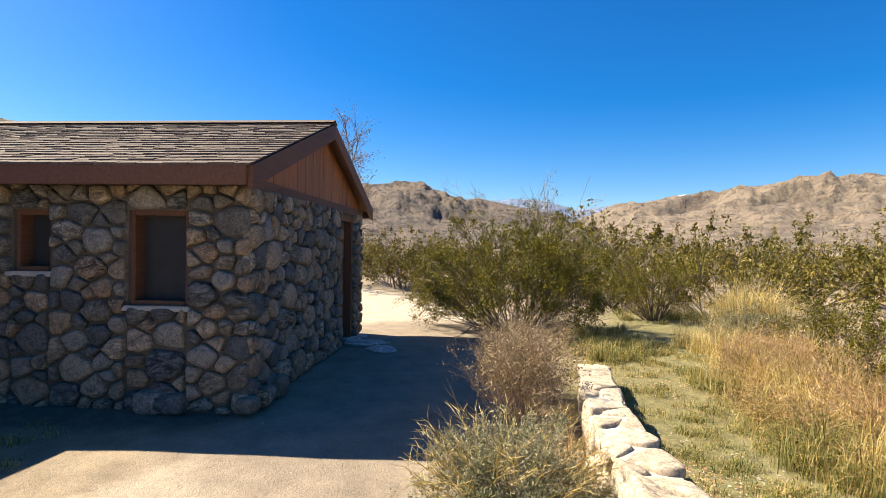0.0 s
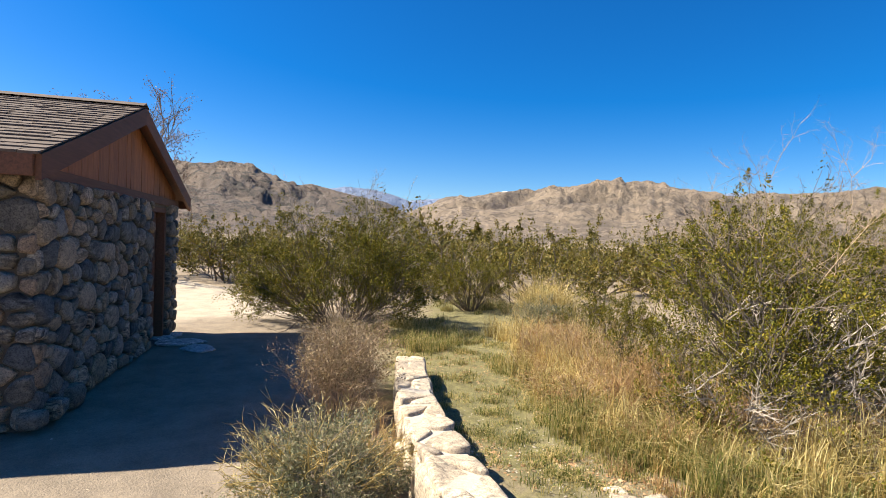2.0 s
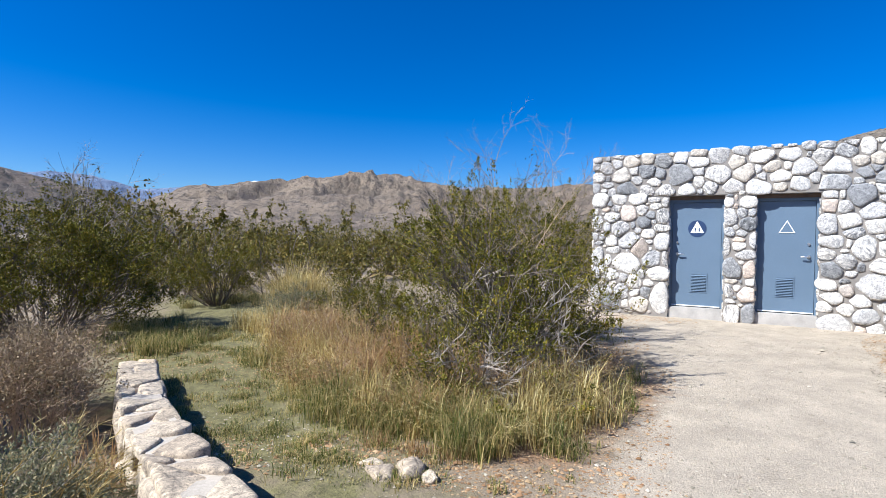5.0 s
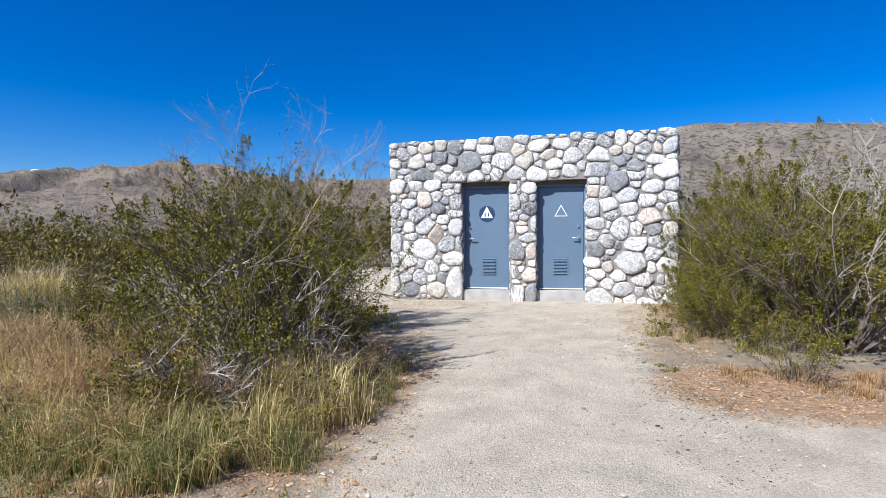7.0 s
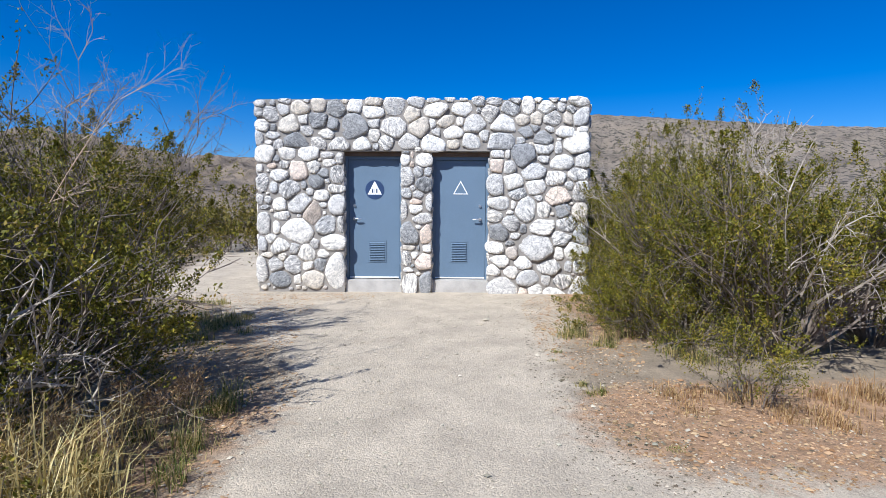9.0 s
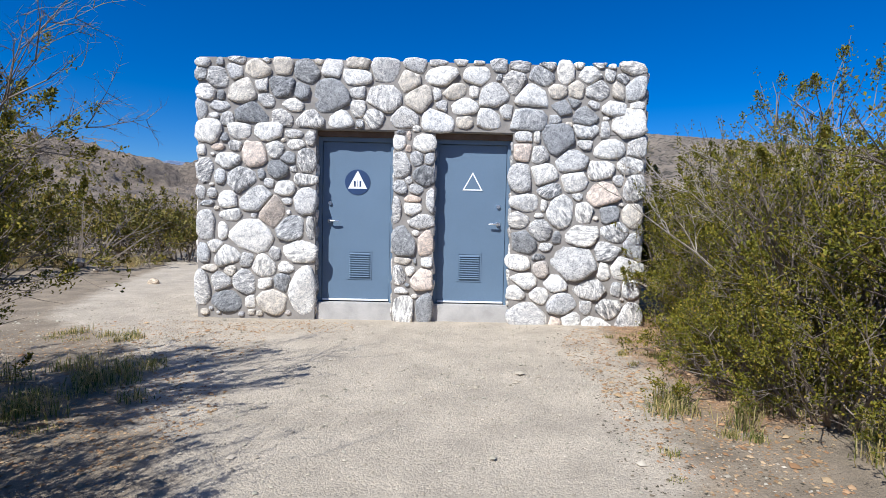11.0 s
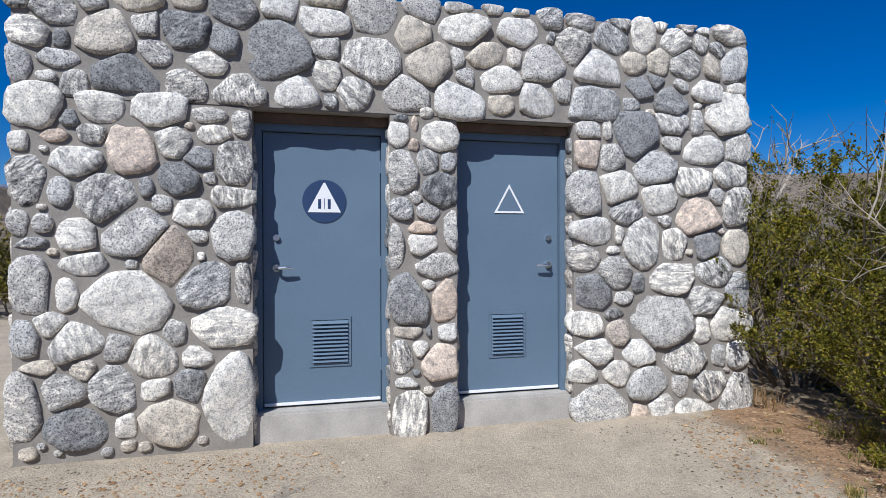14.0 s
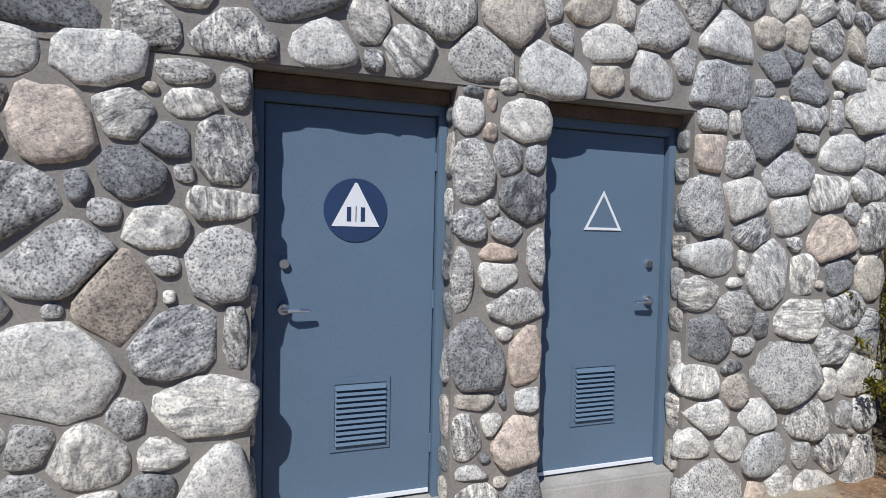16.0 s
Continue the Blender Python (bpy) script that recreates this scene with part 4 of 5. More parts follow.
def pierced(w, h, t, holes, y_axis):
    """A wall from 0 to w with holes (a0, a1, z0, z1), thickness t inwards."""
    bm = bmesh.new()
    cuts = sorted({0, w, *[v for q in holes for v in q[:2]]})
    for a, b in zip(cuts, cuts[1:]):
        spans = [(-0.2, h)]
        for q in holes:
            if q[0] <= a and b <= q[1]:
                spans = [(-0.2, q[2]), (q[3], h)]
        for lo, hi in spans:
            if hi > lo:
                box(bm, (0.0, a, lo) if y_axis else (a, 0.0, lo), (t, b, hi) if y_axis else (b, t, hi))
    return bm


SIDE = Matrix.Translation((0, CL, 0)) @ Matrix.Rotation(-math.pi / 2, 4, 'Z')
gable = part("wall_gable", pierced(CW, CH, 0.32, [DOOR], False), M_MORTAR_CABIN, cab)
bm = pierced(CL, CH, 0.32, WIN, True)
bmesh.ops.translate(bm, verts=[v for v in bm.verts if v.co.y < 0.01], vec=(0, 0.322, 0))
side = part("wall_side", bm, M_MORTAR_CABIN, cab)
part("wall_far", boxes(((CW - 0.32, 0.322, -0.2), (CW, CL, CH))), M_MORTAR_CABIN, cab)
part("wall_end", boxes(((0.322, CL - 0.32, -0.2), (CW - 0.322, CL, CH))), M_MORTAR_CABIN, cab)
part("wing_wall", boxes(((-2.3, 3.3, -0.2), (-0.06, 3.6, CH)), ((-2.3, 3.6, -0.2), (-2.0, CL, CH))), M_MORTAR_CABIN, cab)

rc = random.Random(5)
lay_stones(gable, rc, Matrix.Identity(4), [(-0.04, DOOR[0], 0.0, CH - 0.02), (DOOR[1], CW, 0.0, CH - 0.02)], 0.215, 0.022, 0.065, M_STONE_CABIN)
spans, edges = [], [0.0, WIN[0][0], WIN[0][1], WIN[1][0], WIN[1][1], 3.3]
for a, b in zip(edges, edges[1:]):
    hole = [w for w in WIN if w[0] == a]
    if hole:
        spans += [(CL - b, CL - a, 0.0, hole[0][2]), (CL - b, CL - a, hole[0][3], CH - 0.02)]
    else:
        spans.append((CL - b, CL - a + (0.05 if a == 0 else 0), 0.0, CH - 0.02))
lay_stones(side, rc, SIDE, spans, 0.215, 0.022, 0.065, M_STONE_CABIN)
# footing stones at the corner
for k in range(7):
    a, w = rc.uniform(-0.1, 0.9), rc.uniform(0.2, 0.34)
    me, cx, cz = stone_mesh(rc, [(0, 0), (w, 0), (w, w * 0.8), (0, w * 0.8)], 0.02, 0.13)
    m = Matrix.Translation((a, -0.02, 0.1)) if k % 2 else SIDE @ Matrix.Translation((CL - a, -0.02, 0.1))
    part("stone", me, M_STONE_CABIN, gable if k % 2 else side, m=m)

# redwood boards of the gable
rise = (CR - 2.2) / (CW / 2 + 0.33)


def roof_z(x):
    return CR - rise * abs(x - CW / 2)


gb = part("gable_boards", boxes(((0.0, 0.03, CH), (CW, 0.10, CH + 0.06))), M_WOOD_DARK, cab)
x = 0.02
while x < CW - 0.02:
    w = min(0.145, CW - x)
    pts = [(x, CH + 0.0), (x + w - 0.006, CH + 0.0), (x + w - 0.006, max(CH + 0.02, roof_z(x + w) - 0.08)), (x, max(CH + 0.02, roof_z(x) - 0.08))]
    if x < CW / 2 < x + w:
        pts.insert(3, (CW / 2, CR - 0.08))
    part("plank", prism(pts, 0.0 + rc.uniform(-0.003, 0.003), 0.028), M_WOOD, gb)
    x += w
part("header_beam", boxes(((-0.02, -0.045, CH - 0.06), (CW + 0.02, -0.004, CH + 0.05)), bevel=0.006), M_WOOD_DARK, cab, "dark redwood trim board over the stone wall")
# roof: two slopes with overhang, fascia and shingle courses
OV, X0 = -0.13, -0.3


def slope_pt(s, y, side, up=0.0):
    """A place on a roof slope: s along it from the eave, 0 to 1; side -1 is over the window wall."""
    half = CW / 2 - X0
    x = CW / 2 + side * half * (1 - s)
    return (x, y, roof_z(x) + up)


roof = part("roof", prism([(X0, roof_z(X0) - 0.05), (CW / 2, CR - 0.05), (CW - X0, roof_z(X0) - 0.05), (CW - X0, roof_z(X0) + 0.0), (CW / 2, CR), (X0, roof_z(X0))], OV, CL + 0.4), M_WOOD_DARK, cab, "brown shingle roof with deep eaves")
vs, fs = [], []
NC = 20
for sd in (-1, 1):
    for c in range(NC):
        s0, s1 = c / NC, min(1.0, (c + 1.25) / NC)
        y = OV - 0.03
        while y < CL + 0.4:
            w = rc.uniform(0.12, 0.24)
            j = rc.uniform(-0.006, 0.006)
            a, b = slope_pt(s0 - 0.012, y, sd, 0.030 + j), slope_pt(s0 - 0.012, y + w - 0.006, sd, 0.030 + j)
            d, e = slope_pt(s1, y + w - 0.006, sd, 0.012), slope_pt(s1, y, sd, 0.012)
            k = len(vs)
            vs += [a, b, d, e, (a[0], a[1], a[2] - 0.022), (b[0], b[1], b[2] - 0.022)]
            fs += [(k, k + 1, k + 2, k + 3), (k, k + 4, k + 5, k + 1), (k, k + 3, k + 4), (k + 1, k + 5, k + 2)]
            y += w
sh = part("shingles", mesh_from("shingles", vs, fs), M_SHINGLE, roof, "weathered brown roof shingles")
tagged(sh, kind="stuff")
part("fascia", boxes(((X0 - 0.03, OV, roof_z(X0) - 0.17), (X0 + 0.01, CL + 0.4, roof_z(X0) - 0.002)), bevel=0.005), M_WOOD_DARK, roof, "dark redwood eave board")
part("fascia", boxes(((CW - X0 - 0.01, OV, roof_z(X0) - 0.17), (CW - X0 + 0.03, CL + 0.4, roof_z(X0) - 0.002)), bevel=0.005), M_WOOD_DARK, roof)
for sd in (-1, 1):
    e = CW / 2 + sd * (CW / 2 - X0)
    part("bargeboard", prism([(e, roof_z(X0) - 0.20), (CW / 2, CR - 0.20), (CW / 2, CR - 0.0), (e, roof_z(X0) - 0.0)], OV - 0.045, OV - 0.003), M_WOOD_DARK, roof, "dark redwood board along the gable edge")
part("ridge_cap", prism([(CW / 2 - 0.12, CR + 0.005), (CW / 2, CR + 0.06), (CW / 2 + 0.12, CR + 0.005), (CW / 2, CR + 0.03)], OV - 0.04, CL + 0.4), M_SHINGLE, roof)
part("wing_roof", prism([(3.0, 2.16), (5.6, 3.0), (8.3, 2.16), (8.3, 2.22), (5.6, 3.08), (3.0, 2.22)], 0.05, 2.6), M_SHINGLE, roof, "brown shingle roof of the wing",
     m=Matrix.Rotation(math.pi / 2, 4, 'Z'))
for k in range(7):
    y = 0.3 + k * 0.7
    part("rafter_tail", boxes(((X0 + 0.015, y, roof_z(X0) - 0.14), (0.0, y + 0.05, roof_z(X0) - 0.052))), M_WOOD_DARK, roof)


def cabin_window(index, w, label):
    d = tagged(new("window_%d" % index), label, "window", kind="structure")
    d.matrix_basis = CAB
    y0, y1, z0, z1 = w
    part("window_frame", boxes(((0.03, y0 + 0.002, z0), (0.30, y0 + 0.045, z1)), ((0.03, y1 - 0.045, z0), (0.30, y1 - 0.002, z1)), ((0.03, y0 + 0.045, z1 - 0.045), (0.30, y1 - 0.045, z1)), ((0.02, y0 + 0.045, z0), (0.30, y1 - 0.045, z0 + 0.04)), bevel=0.004), M_WOOD_DARK, d, "redwood window frame")
    part("screen", boxes(((0.17, y0 + 0.045, z0 + 0.04), (0.18, y1 - 0.045, z1 - 0.045))), M_SCREEN, d, "dark insect screen")
    part("window_sill", boxes(((-0.06, y0 - 0.04, z0 - 0.05), (0.28, y1 + 0.04, z0 - 0.003)), bevel=0.01), M_CONCRETE, d, "stone sill")


cabin_window(1, WIN[0], "screened window in a redwood frame in a stone wall")
cabin_window(2, WIN[1], "small screened window in a redwood frame in a stone wall")
d3 = tagged(new("door_3"), "closed redwood plank door in a stone wall", "door", kind="structure")
d3.matrix_basis = CAB
part("door_frame", boxes(((DOOR[0] + 0.002, 0.0, 0.0), (DOOR[0] + 0.07, 0.3, DOOR[3])), ((DOOR[1] - 0.07, 0.0, 0.0), (DOOR[1] - 0.002, 0.3, DOOR[3])), ((DOOR[0] + 0.07, 0.0, DOOR[3] - 0.07), (DOOR[1] - 0.07, 0.3, DOOR[3] - 0.002)), bevel=0.004), M_WOOD_DARK, d3, "dark redwood door frame")
for k in range(5):
    part("plank", boxes(((DOOR[0] + 0.072 + k * 0.139, 0.12, 0.05), (DOOR[0] + 0.072 + k * 0.139 + 0.135, 0.16, DOOR[3] - 0.075)), bevel=0.004), M_WOOD_DARK, d3)
part("handle", boxes(((DOOR[0] + 0.12, 0.07, 0.95), (DOOR[0] + 0.14, 0.12, 1.1)), bevel=0.004), M_METAL, d3, "dark metal pull")


def slab_rock(name, pos, size, label, category, material, rng, flat=0.35, group=""):
    """A loose rock: a knocked-about ball, flattened, sunk a little."""
    bm = bmesh.new()
    bmesh.ops.create_icosphere(bm, subdivisions=3, radius=1)
    sd = rng.uniform(0, 50)
    cuts = [(Vector((rng.gauss(0, 1), rng.gauss(0, 1), rng.gauss(0, 1))).normalized(), rng.uniform(0.6, 0.85)) for _ in range(9)]
    for v in bm.verts:
        for c_, k_ in cuts:
            v.co -= c_ * max(0, v.co.dot(c_) - k_)
        n = 1 + 0.28 * noise.noise(v.co * 1.3 + Vector((sd, 0, 0))) + 0.08 * noise.noise(v.co * 3.5 + Vector((0, sd, 0)))
        q = v.co * n
        v.co = Vector((max(-0.85, min(0.85, q.x)) * size[0], max(-0.85, min(0.85, q.y)) * size[1], max(-0.5, min(0.8, q.z)) * size[2]))
    for f in bm.faces:
        f.smooth = True
    ob = part(name, bm, material, m=Matrix.Translation(pos) @ Matrix.Rotation(rng.uniform(0, 6.28), 4, 'Z'))
    return tagged(ob, label, category, group)


rr = random.Random(3)
for x, y, sx_, sy_ in ((-8.6, -10.35, 0.4, 0.3), (-8.05, -10.2, 0.28, 0.22), (-9.15, -10.45, 0.34, 0.26)):
    slab_rock("stepping_stone", (x, y, 0.004), (sx_, sy_, 0.04), "flat grey stepping stone by the cabin door", "stone", M_STONE_GREY, rr, group="stepping stones")
for x, y, s in ((-2.13, -8.66, 0.11), (-1.99, -8.74, 0.15), (-1.86, -8.6, 0.17), (-1.7, -8.62, 0.1)):
    slab_rock("path_rock", (x, y, s * 0.15), (s * 0.95, s * 0.65, s * 0.5), "pale rounded rock at the grass edge", "rock", M_STONE_WALL, rr, group="rocks at the grass edge")
for x, y, s in ((-8.5, 6.1, 0.26), (-5.1, 3.35, 0.12), (-7.4, 5.2, 0.09), (-15.5, -7.4, 0.2), (-13.8, -7.0, 0.15)):
    slab_rock("boulder", (x, y, s * 0.2), (s, s * 0.8, s * 0.75), "pale weathered desert boulder", "rock", M_STONE_WALL, rr, group="loose boulders")

# ---- the low garden wall ----
lw = tagged(new("garden_wall"), "low flat-topped wall of pale fitted stones beside the path", "wall")
LINE = [(-1.50, -10.2, 0.45), (-2.45, -9.82, 0.43), (-3.45, -9.39, 0.39), (-4.4, -8.88, 0.33), (-5.36, -8.3, 0.27)]
WALL_HALF = 0.135
for (ax, ay, ah), (bx, by, bh) in zip(LINE, LINE[1:]):
    run, yaw, low_ = math.hypot(bx - ax, by - ay), math.atan2(by - ay, bx - ax), (ah + bh) / 2 - 0.03
    M = Matrix.Translation((ax, ay, 0)) @ Matrix.Rotation(yaw, 4, 'Z')
    core = part("core", prism([(0.0, -0.1), (run, -0.1), (run, bh - 0.03), (0.0, ah - 0.03)], -WALL_HALF + 0.01, WALL_HALF - 0.01), M_MORTAR_WALL, lw, "pale lime mortar", m=M)
    lay_stones(lw, rr, M @ Matrix.Translation((0, -WALL_HALF, 0)), [(0, run, 0, low_)], 0.3, 0.016, 0.035, M_STONE_WALL)
    lay_stones(lw, rr, M @ Matrix.Translation((run, WALL_HALF, 0)) @ Matrix.Rotation(math.pi, 4, 'Z'), [(0, run, 0, low_)], 0.3, 0.016, 0.035, M_STONE_WALL)
    top = M @ Matrix.Translation((0, 0, ah - 0.03)) @ Matrix.Rotation(-math.atan2(bh - ah, run), 4, 'Y') @ Matrix.Rotation(-math.pi / 2, 4, 'X')
    lay_stones(lw, rr, top, [(0, run, -WALL_HALF - 0.03, WALL_HALF + 0.03)], 0.36, 0.014, 0.022, M_STONE_WALL)

# ---- plants ----
def leaf_quads(rng, pts, dirs, size, aspect=0.5, spread=0.9):
    """Small leaf blades about points."""
    k = len(pts)
    d = dirs + rng.normal(0, spread, (k, 3))
    d /= np.linalg.norm(d, axis=1, keepdims=True)
    s = np.cross(d, rng.normal(0, 1, (k, 3)))
    s /= np.linalg.norm(s, axis=1, keepdims=True) + 1e-9
    L = (size * rng.uniform(0.6, 1.4, k))[:, None]
    w = L * aspect * 0.5
    return np.stack([pts, pts + d * L * 0.5 + s * w, pts + d * L, pts + d * L * 0.5 - s * w], 1)


def twig_mesh(name, segs, sides=3):
    """A mesh of tapering twigs: rows of (p, q, radius at p, radius at q)."""
    P = np.array([s[0] for s in segs]); Q = np.array([s[1] for s in segs])
    r0 = np.array([s[2] for s in segs])[:, None]; r1 = np.array([s[3] for s in segs])[:, None]
    d = Q - P
    d = d / (np.linalg.norm(d, axis=1, keepdims=True) + 1e-9)
    u = np.cross(d, np.array([0.31, 0.87, 0.39])); u /= np.linalg.norm(u, axis=1, keepdims=True) + 1e-9
    w = np.cross(d, u)
    out = []
    for k in range(sides):
        a, b = 2 * math.pi * k / sides, 2 * math.pi * (k + 1) / sides
        na, nb = u * math.cos(a) + w * math.sin(a), u * math.cos(b) + w * math.sin(b)
        out.append(np.stack([P + na * r0, P + nb * r0, Q + nb * r1, Q + na * r1], 1))
    return quads(name, np.concatenate(out))


def grow(rng, stems, height, spread, lean=0.0, base=0.15, forks=3, depth=3, r=0.014, wiggle=0.22):
    """Stems that fan out from the root crown and fork. Returns segments and leafy ends."""
    segs, tips = [], []

    def limb(p, d, length, rad, level):
        n = 4 if level == 0 else 3
        for i in range(n):
            d = d + rng.normal(0, wiggle * 0.5, 3) + np.array([0, 0, 0.05])
            d /= np.linalg.norm(d)
            q = p + d * length / n
            segs.append((p, q, rad * (1 - 0.55 * i / n), rad * (1 - 0.55 * (i + 1) / n)))
            if level >= 1:
                tips.append((q, d, level))
            p = q
            if level < depth and (i >= 1 or level > 0):
                for _ in range(rng.integers(1, forks + 1) if i == n - 1 else rng.integers(0, 2)):
                    e = d + rng.normal(0, 0.5, 3)
                    e /= np.linalg.norm(e)
                    limb(p, e, length * rng.uniform(0.4, 0.65), rad * 0.5, level + 1)

    for k in range(stems):
        a = rng.uniform(0, 2 * math.pi)
        t = rng.uniform(0.02, 1) ** 0.6 * spread
        d = np.array([math.cos(a) * math.sin(t) + lean, math.sin(a) * math.sin(t), math.cos(t)])
        b = np.array([math.cos(a) * base * rng.uniform(0.2, 1), math.sin(a) * base * rng.uniform(0.2, 1), -0.05])
        limb(b, d / np.linalg.norm(d), height * rng.uniform(0.45, 0.68) * (1 - 0.22 * t), r * rng.uniform(0.6, 1.3), 0)
    return segs, tips


def bush(name, label, category, seed, stems, height, spread, leaves, size, leaf_mat, twig=None, pos=(0, 0), forks=4, depth=2, r=0.014, low=0.15, aspect=0.5, base=0.15, group="", scatter=0.05, plume=0.0, extra=()):
    """A desert shrub: root crown of stems, and a loose crown of small leaves in clumps."""
    rng = np.random.default_rng(seed)
    segs, tips = grow(rng, stems, height, spread, 0, base, forks, depth, r)
    ob = tagged(new(name), label, category, group)
    tagged(part("woody_base", twig_mesh("woody_base", segs), twig or M_TWIG, ob), kind="stuff")
    tp = [t for t in tips if t[0][2] > low * height]
    tp = [t for t in tp if rng.uniform() < (0.4 if plume else 0.55)]
    w_ = rng.gamma(0.9, 1.0, len(tp)) + 0.05
    idx = rng.choice(len(tp), leaves, p=w_ / w_.sum())
    D = np.array([t[1] for t in tp])[idx]
    P = np.array([t[0] for t in tp])[idx]
    if plume:
        # leaves crowd along short upright shoots at each end
        up = D + np.array([0, 0, 0.9])
        up /= np.linalg.norm(up, axis=1, keepdims=True)
        u = rng.uniform(0, 1, leaves)[:, None]
        length = (plume * rng.uniform(0.5, 1.4, len(tp)))[idx][:, None]
        P = P + up * u * length + rng.normal(0, 1, (leaves, 3)) * scatter * (1.15 - u)
        D = up
    else:
        P = P + rng.normal(0, scatter, (leaves, 3))
    part("crown", quads("crown", leaf_quads(rng, P, D, size, aspect)), leaf_mat, ob)
    for nm, lab, sg, m in extra:
        part(nm, twig_mesh(nm, sg), m, ob, lab)
    ob.matrix_basis = Matrix.Translation((pos[0], pos[1], 0))
    return ob


def reach(rng, n, length, h0, tilt, r=0.007, a0=0.0, a1=6.28, depth=2):
    """Bare sprays that stand out of a bush."""
    segs = []

    def go(p, d, L, rad, lev):
        for i in range(4):
            d = d + rng.normal(0, 0.14, 3)
            d /= np.linalg.norm(d)
            q = p + d * L / 4
            segs.append((p, q, rad * (1 - 0.2 * i), rad * (0.8 - 0.2 * i)))
            p = q
            if lev < depth:
                for _ in range(rng.integers(1, 3) if lev else 2):
                    e = d + rng.normal(0, 0.55, 3)
                    go(p, e / np.linalg.norm(e), L * 0.42, rad * 0.5, lev + 1)

    for k in range(n):
        a, t = rng.uniform(a0, a1), tilt * rng.uniform(0.5, 1.2)
        d = np.array([math.cos(a) * math.sin(t), math.sin(a) * math.sin(t), math.cos(t)])
        go(d * h0, d, length * rng.uniform(0.7, 1.1), r, 0)
    return segs


R = np.random.default_rng
CREO = "olive-green creosote bush with grey woody stems"
# the large creosote by the garden wall
bush("creosote_bush", "dense olive creosote bush beside the low stone wall", "bush", 1, 110, 2.35, 1.42, 105000, 0.032, M_LEAF, plume=0.12, scatter=0.07, pos=(-9.2, -7.5), r=0.015, low=0.03, base=0.4,
     extra=[("bare_spray", "bare twigs above the crown", reach(R(5), 6, 1.1, 1.7, 0.5, 0.008, depth=3), M_TWIG_PALE)])
# the wild bush by the path, with dead limbs and tall sprays
dead = reach(R(9), 10, 0.95, 0.2, 1.1, 0.02, 3.4, 6.2)
bush("creosote_bush", "wild creosote bush with dead grey limbs and tall bare sprays", "bush", 2, 66, 2.1, 1.0, 38000, 0.027, M_LEAF, plume=0.15, scatter=0.034, pos=(-2.4, -5.95), r=0.016, low=0.12,
     extra=[("dead_wood", "bleached dead limbs", dead, M_TWIG_PALE), ("bare_spray", "tall bare seed sprays", reach(R(12), 6, 1.15, 1.25, 0.33, 0.006, depth=3), M_TWIG_BROWN)])
bush("creosote_bush", "olive creosote bush at the sandy path edge", "bush", 3, 70, 2.35, 0.75, 80000, 0.023, M_LEAF, plume=0.15, scatter=0.034, pos=(-3.1, -3.95), r=0.014, low=0.05,
     extra=[("bare_spray", "bare twigs above the crown", reach(R(15), 9, 1.2, 1.35, 0.5, 0.012, depth=3), M_TWIG)])
bush("creosote_bush", "low ragged creosote bush in straw grass", "bush", 23, 60, 1.05, 1.25, 13000, 0.024, M_LEAF, plume=0.12, scatter=0.035, pos=(-2.15, -6.95), r=0.011, low=0.05, base=0.3,
     extra=[("dead_wood", "bleached dead limbs", reach(R(33), 9, 0.6, 0.12, 1.25, 0.016, 3.6, 5.8), M_TWIG_PALE)])
bush("creosote_bush", "low ragged creosote bush in rusty brush", "bush", 24, 50, 0.85, 1.2, 8000, 0.024, M_LEAF, plume=0.12, scatter=0.035, pos=(-3.45, -6.25), r=0.011, low=0.05, base=0.3)
# beside the path on the other hand
bush("creosote_bush", "tall creosote bush with pale arching limbs", "bush", 4, 70, 2.05, 1.0, 54600, 0.027, M_LEAF, plume=0.15, scatter=0.034, pos=(3.85, -3.9), r=0.017, low=0.06,
     extra=[("arching_limb", "pale arching bare limbs", reach(R(21), 7, 1.0, 0.9, 0.8, 0.013), M_TWIG_PALE)])
bush("creosote_bush", "tall creosote bush with bare arching limbs by the path", "bush", 17, 60, 2.3, 0.72, 59800, 0.021, M_LEAF, plume=0.15, scatter=0.034, pos=(3.65, -2.4), r=0.016, low=0.05,
     extra=[("arching_limb", "pale arching bare limbs", reach(R(25), 3, 1.2, 1.2, 0.75, 0.012, 2.4, 3.9), M_TWIG_PALE)])
bush("creosote_bush", CREO, "bush", 5, 45, 1.9, 1.0, 28600, 0.027, M_LEAF, plume=0.15, scatter=0.034, pos=(5.1, -3.5), low=0.06)
bush("creosote_bush", "small leafy creosote shoot in leaf litter", "bush", 6, 16, 0.6, 0.7, 4680, 0.017, M_LEAF, plume=0.15, scatter=0.034, pos=(2.85, -5.2), r=0.008, low=0.1)
bush("creosote_bush", "tall creosote bush against the restroom", "bush", 7, 72, 2.4, 0.95, 80600, 0.032, M_LEAF, plume=0.15, scatter=0.034, pos=(4.15, 0.6), low=0.02, base=0.45)
bush("creosote_bush", CREO, "bush", 8, 52, 2.2, 1.0, 62400, 0.029, M_LEAF, plume=0.15, scatter=0.034, pos=(4.9, -0.9), low=0.02, base=0.4)
bush("creosote_bush", CREO, "bush", 9, 40, 2.2, 0.85, 19500, 0.035, M_LEAF, plume=0.15, scatter=0.034, pos=(5.4, 2.9), low=0.05)
bush("creosote_bush", "creosote bush beside the sandy path", "bush", 10, 40, 1.5, 0.8, 11700, 0.027, M_LEAF, plume=0.15, scatter=0.034, pos=(3.5, -9.2), low=0.1)
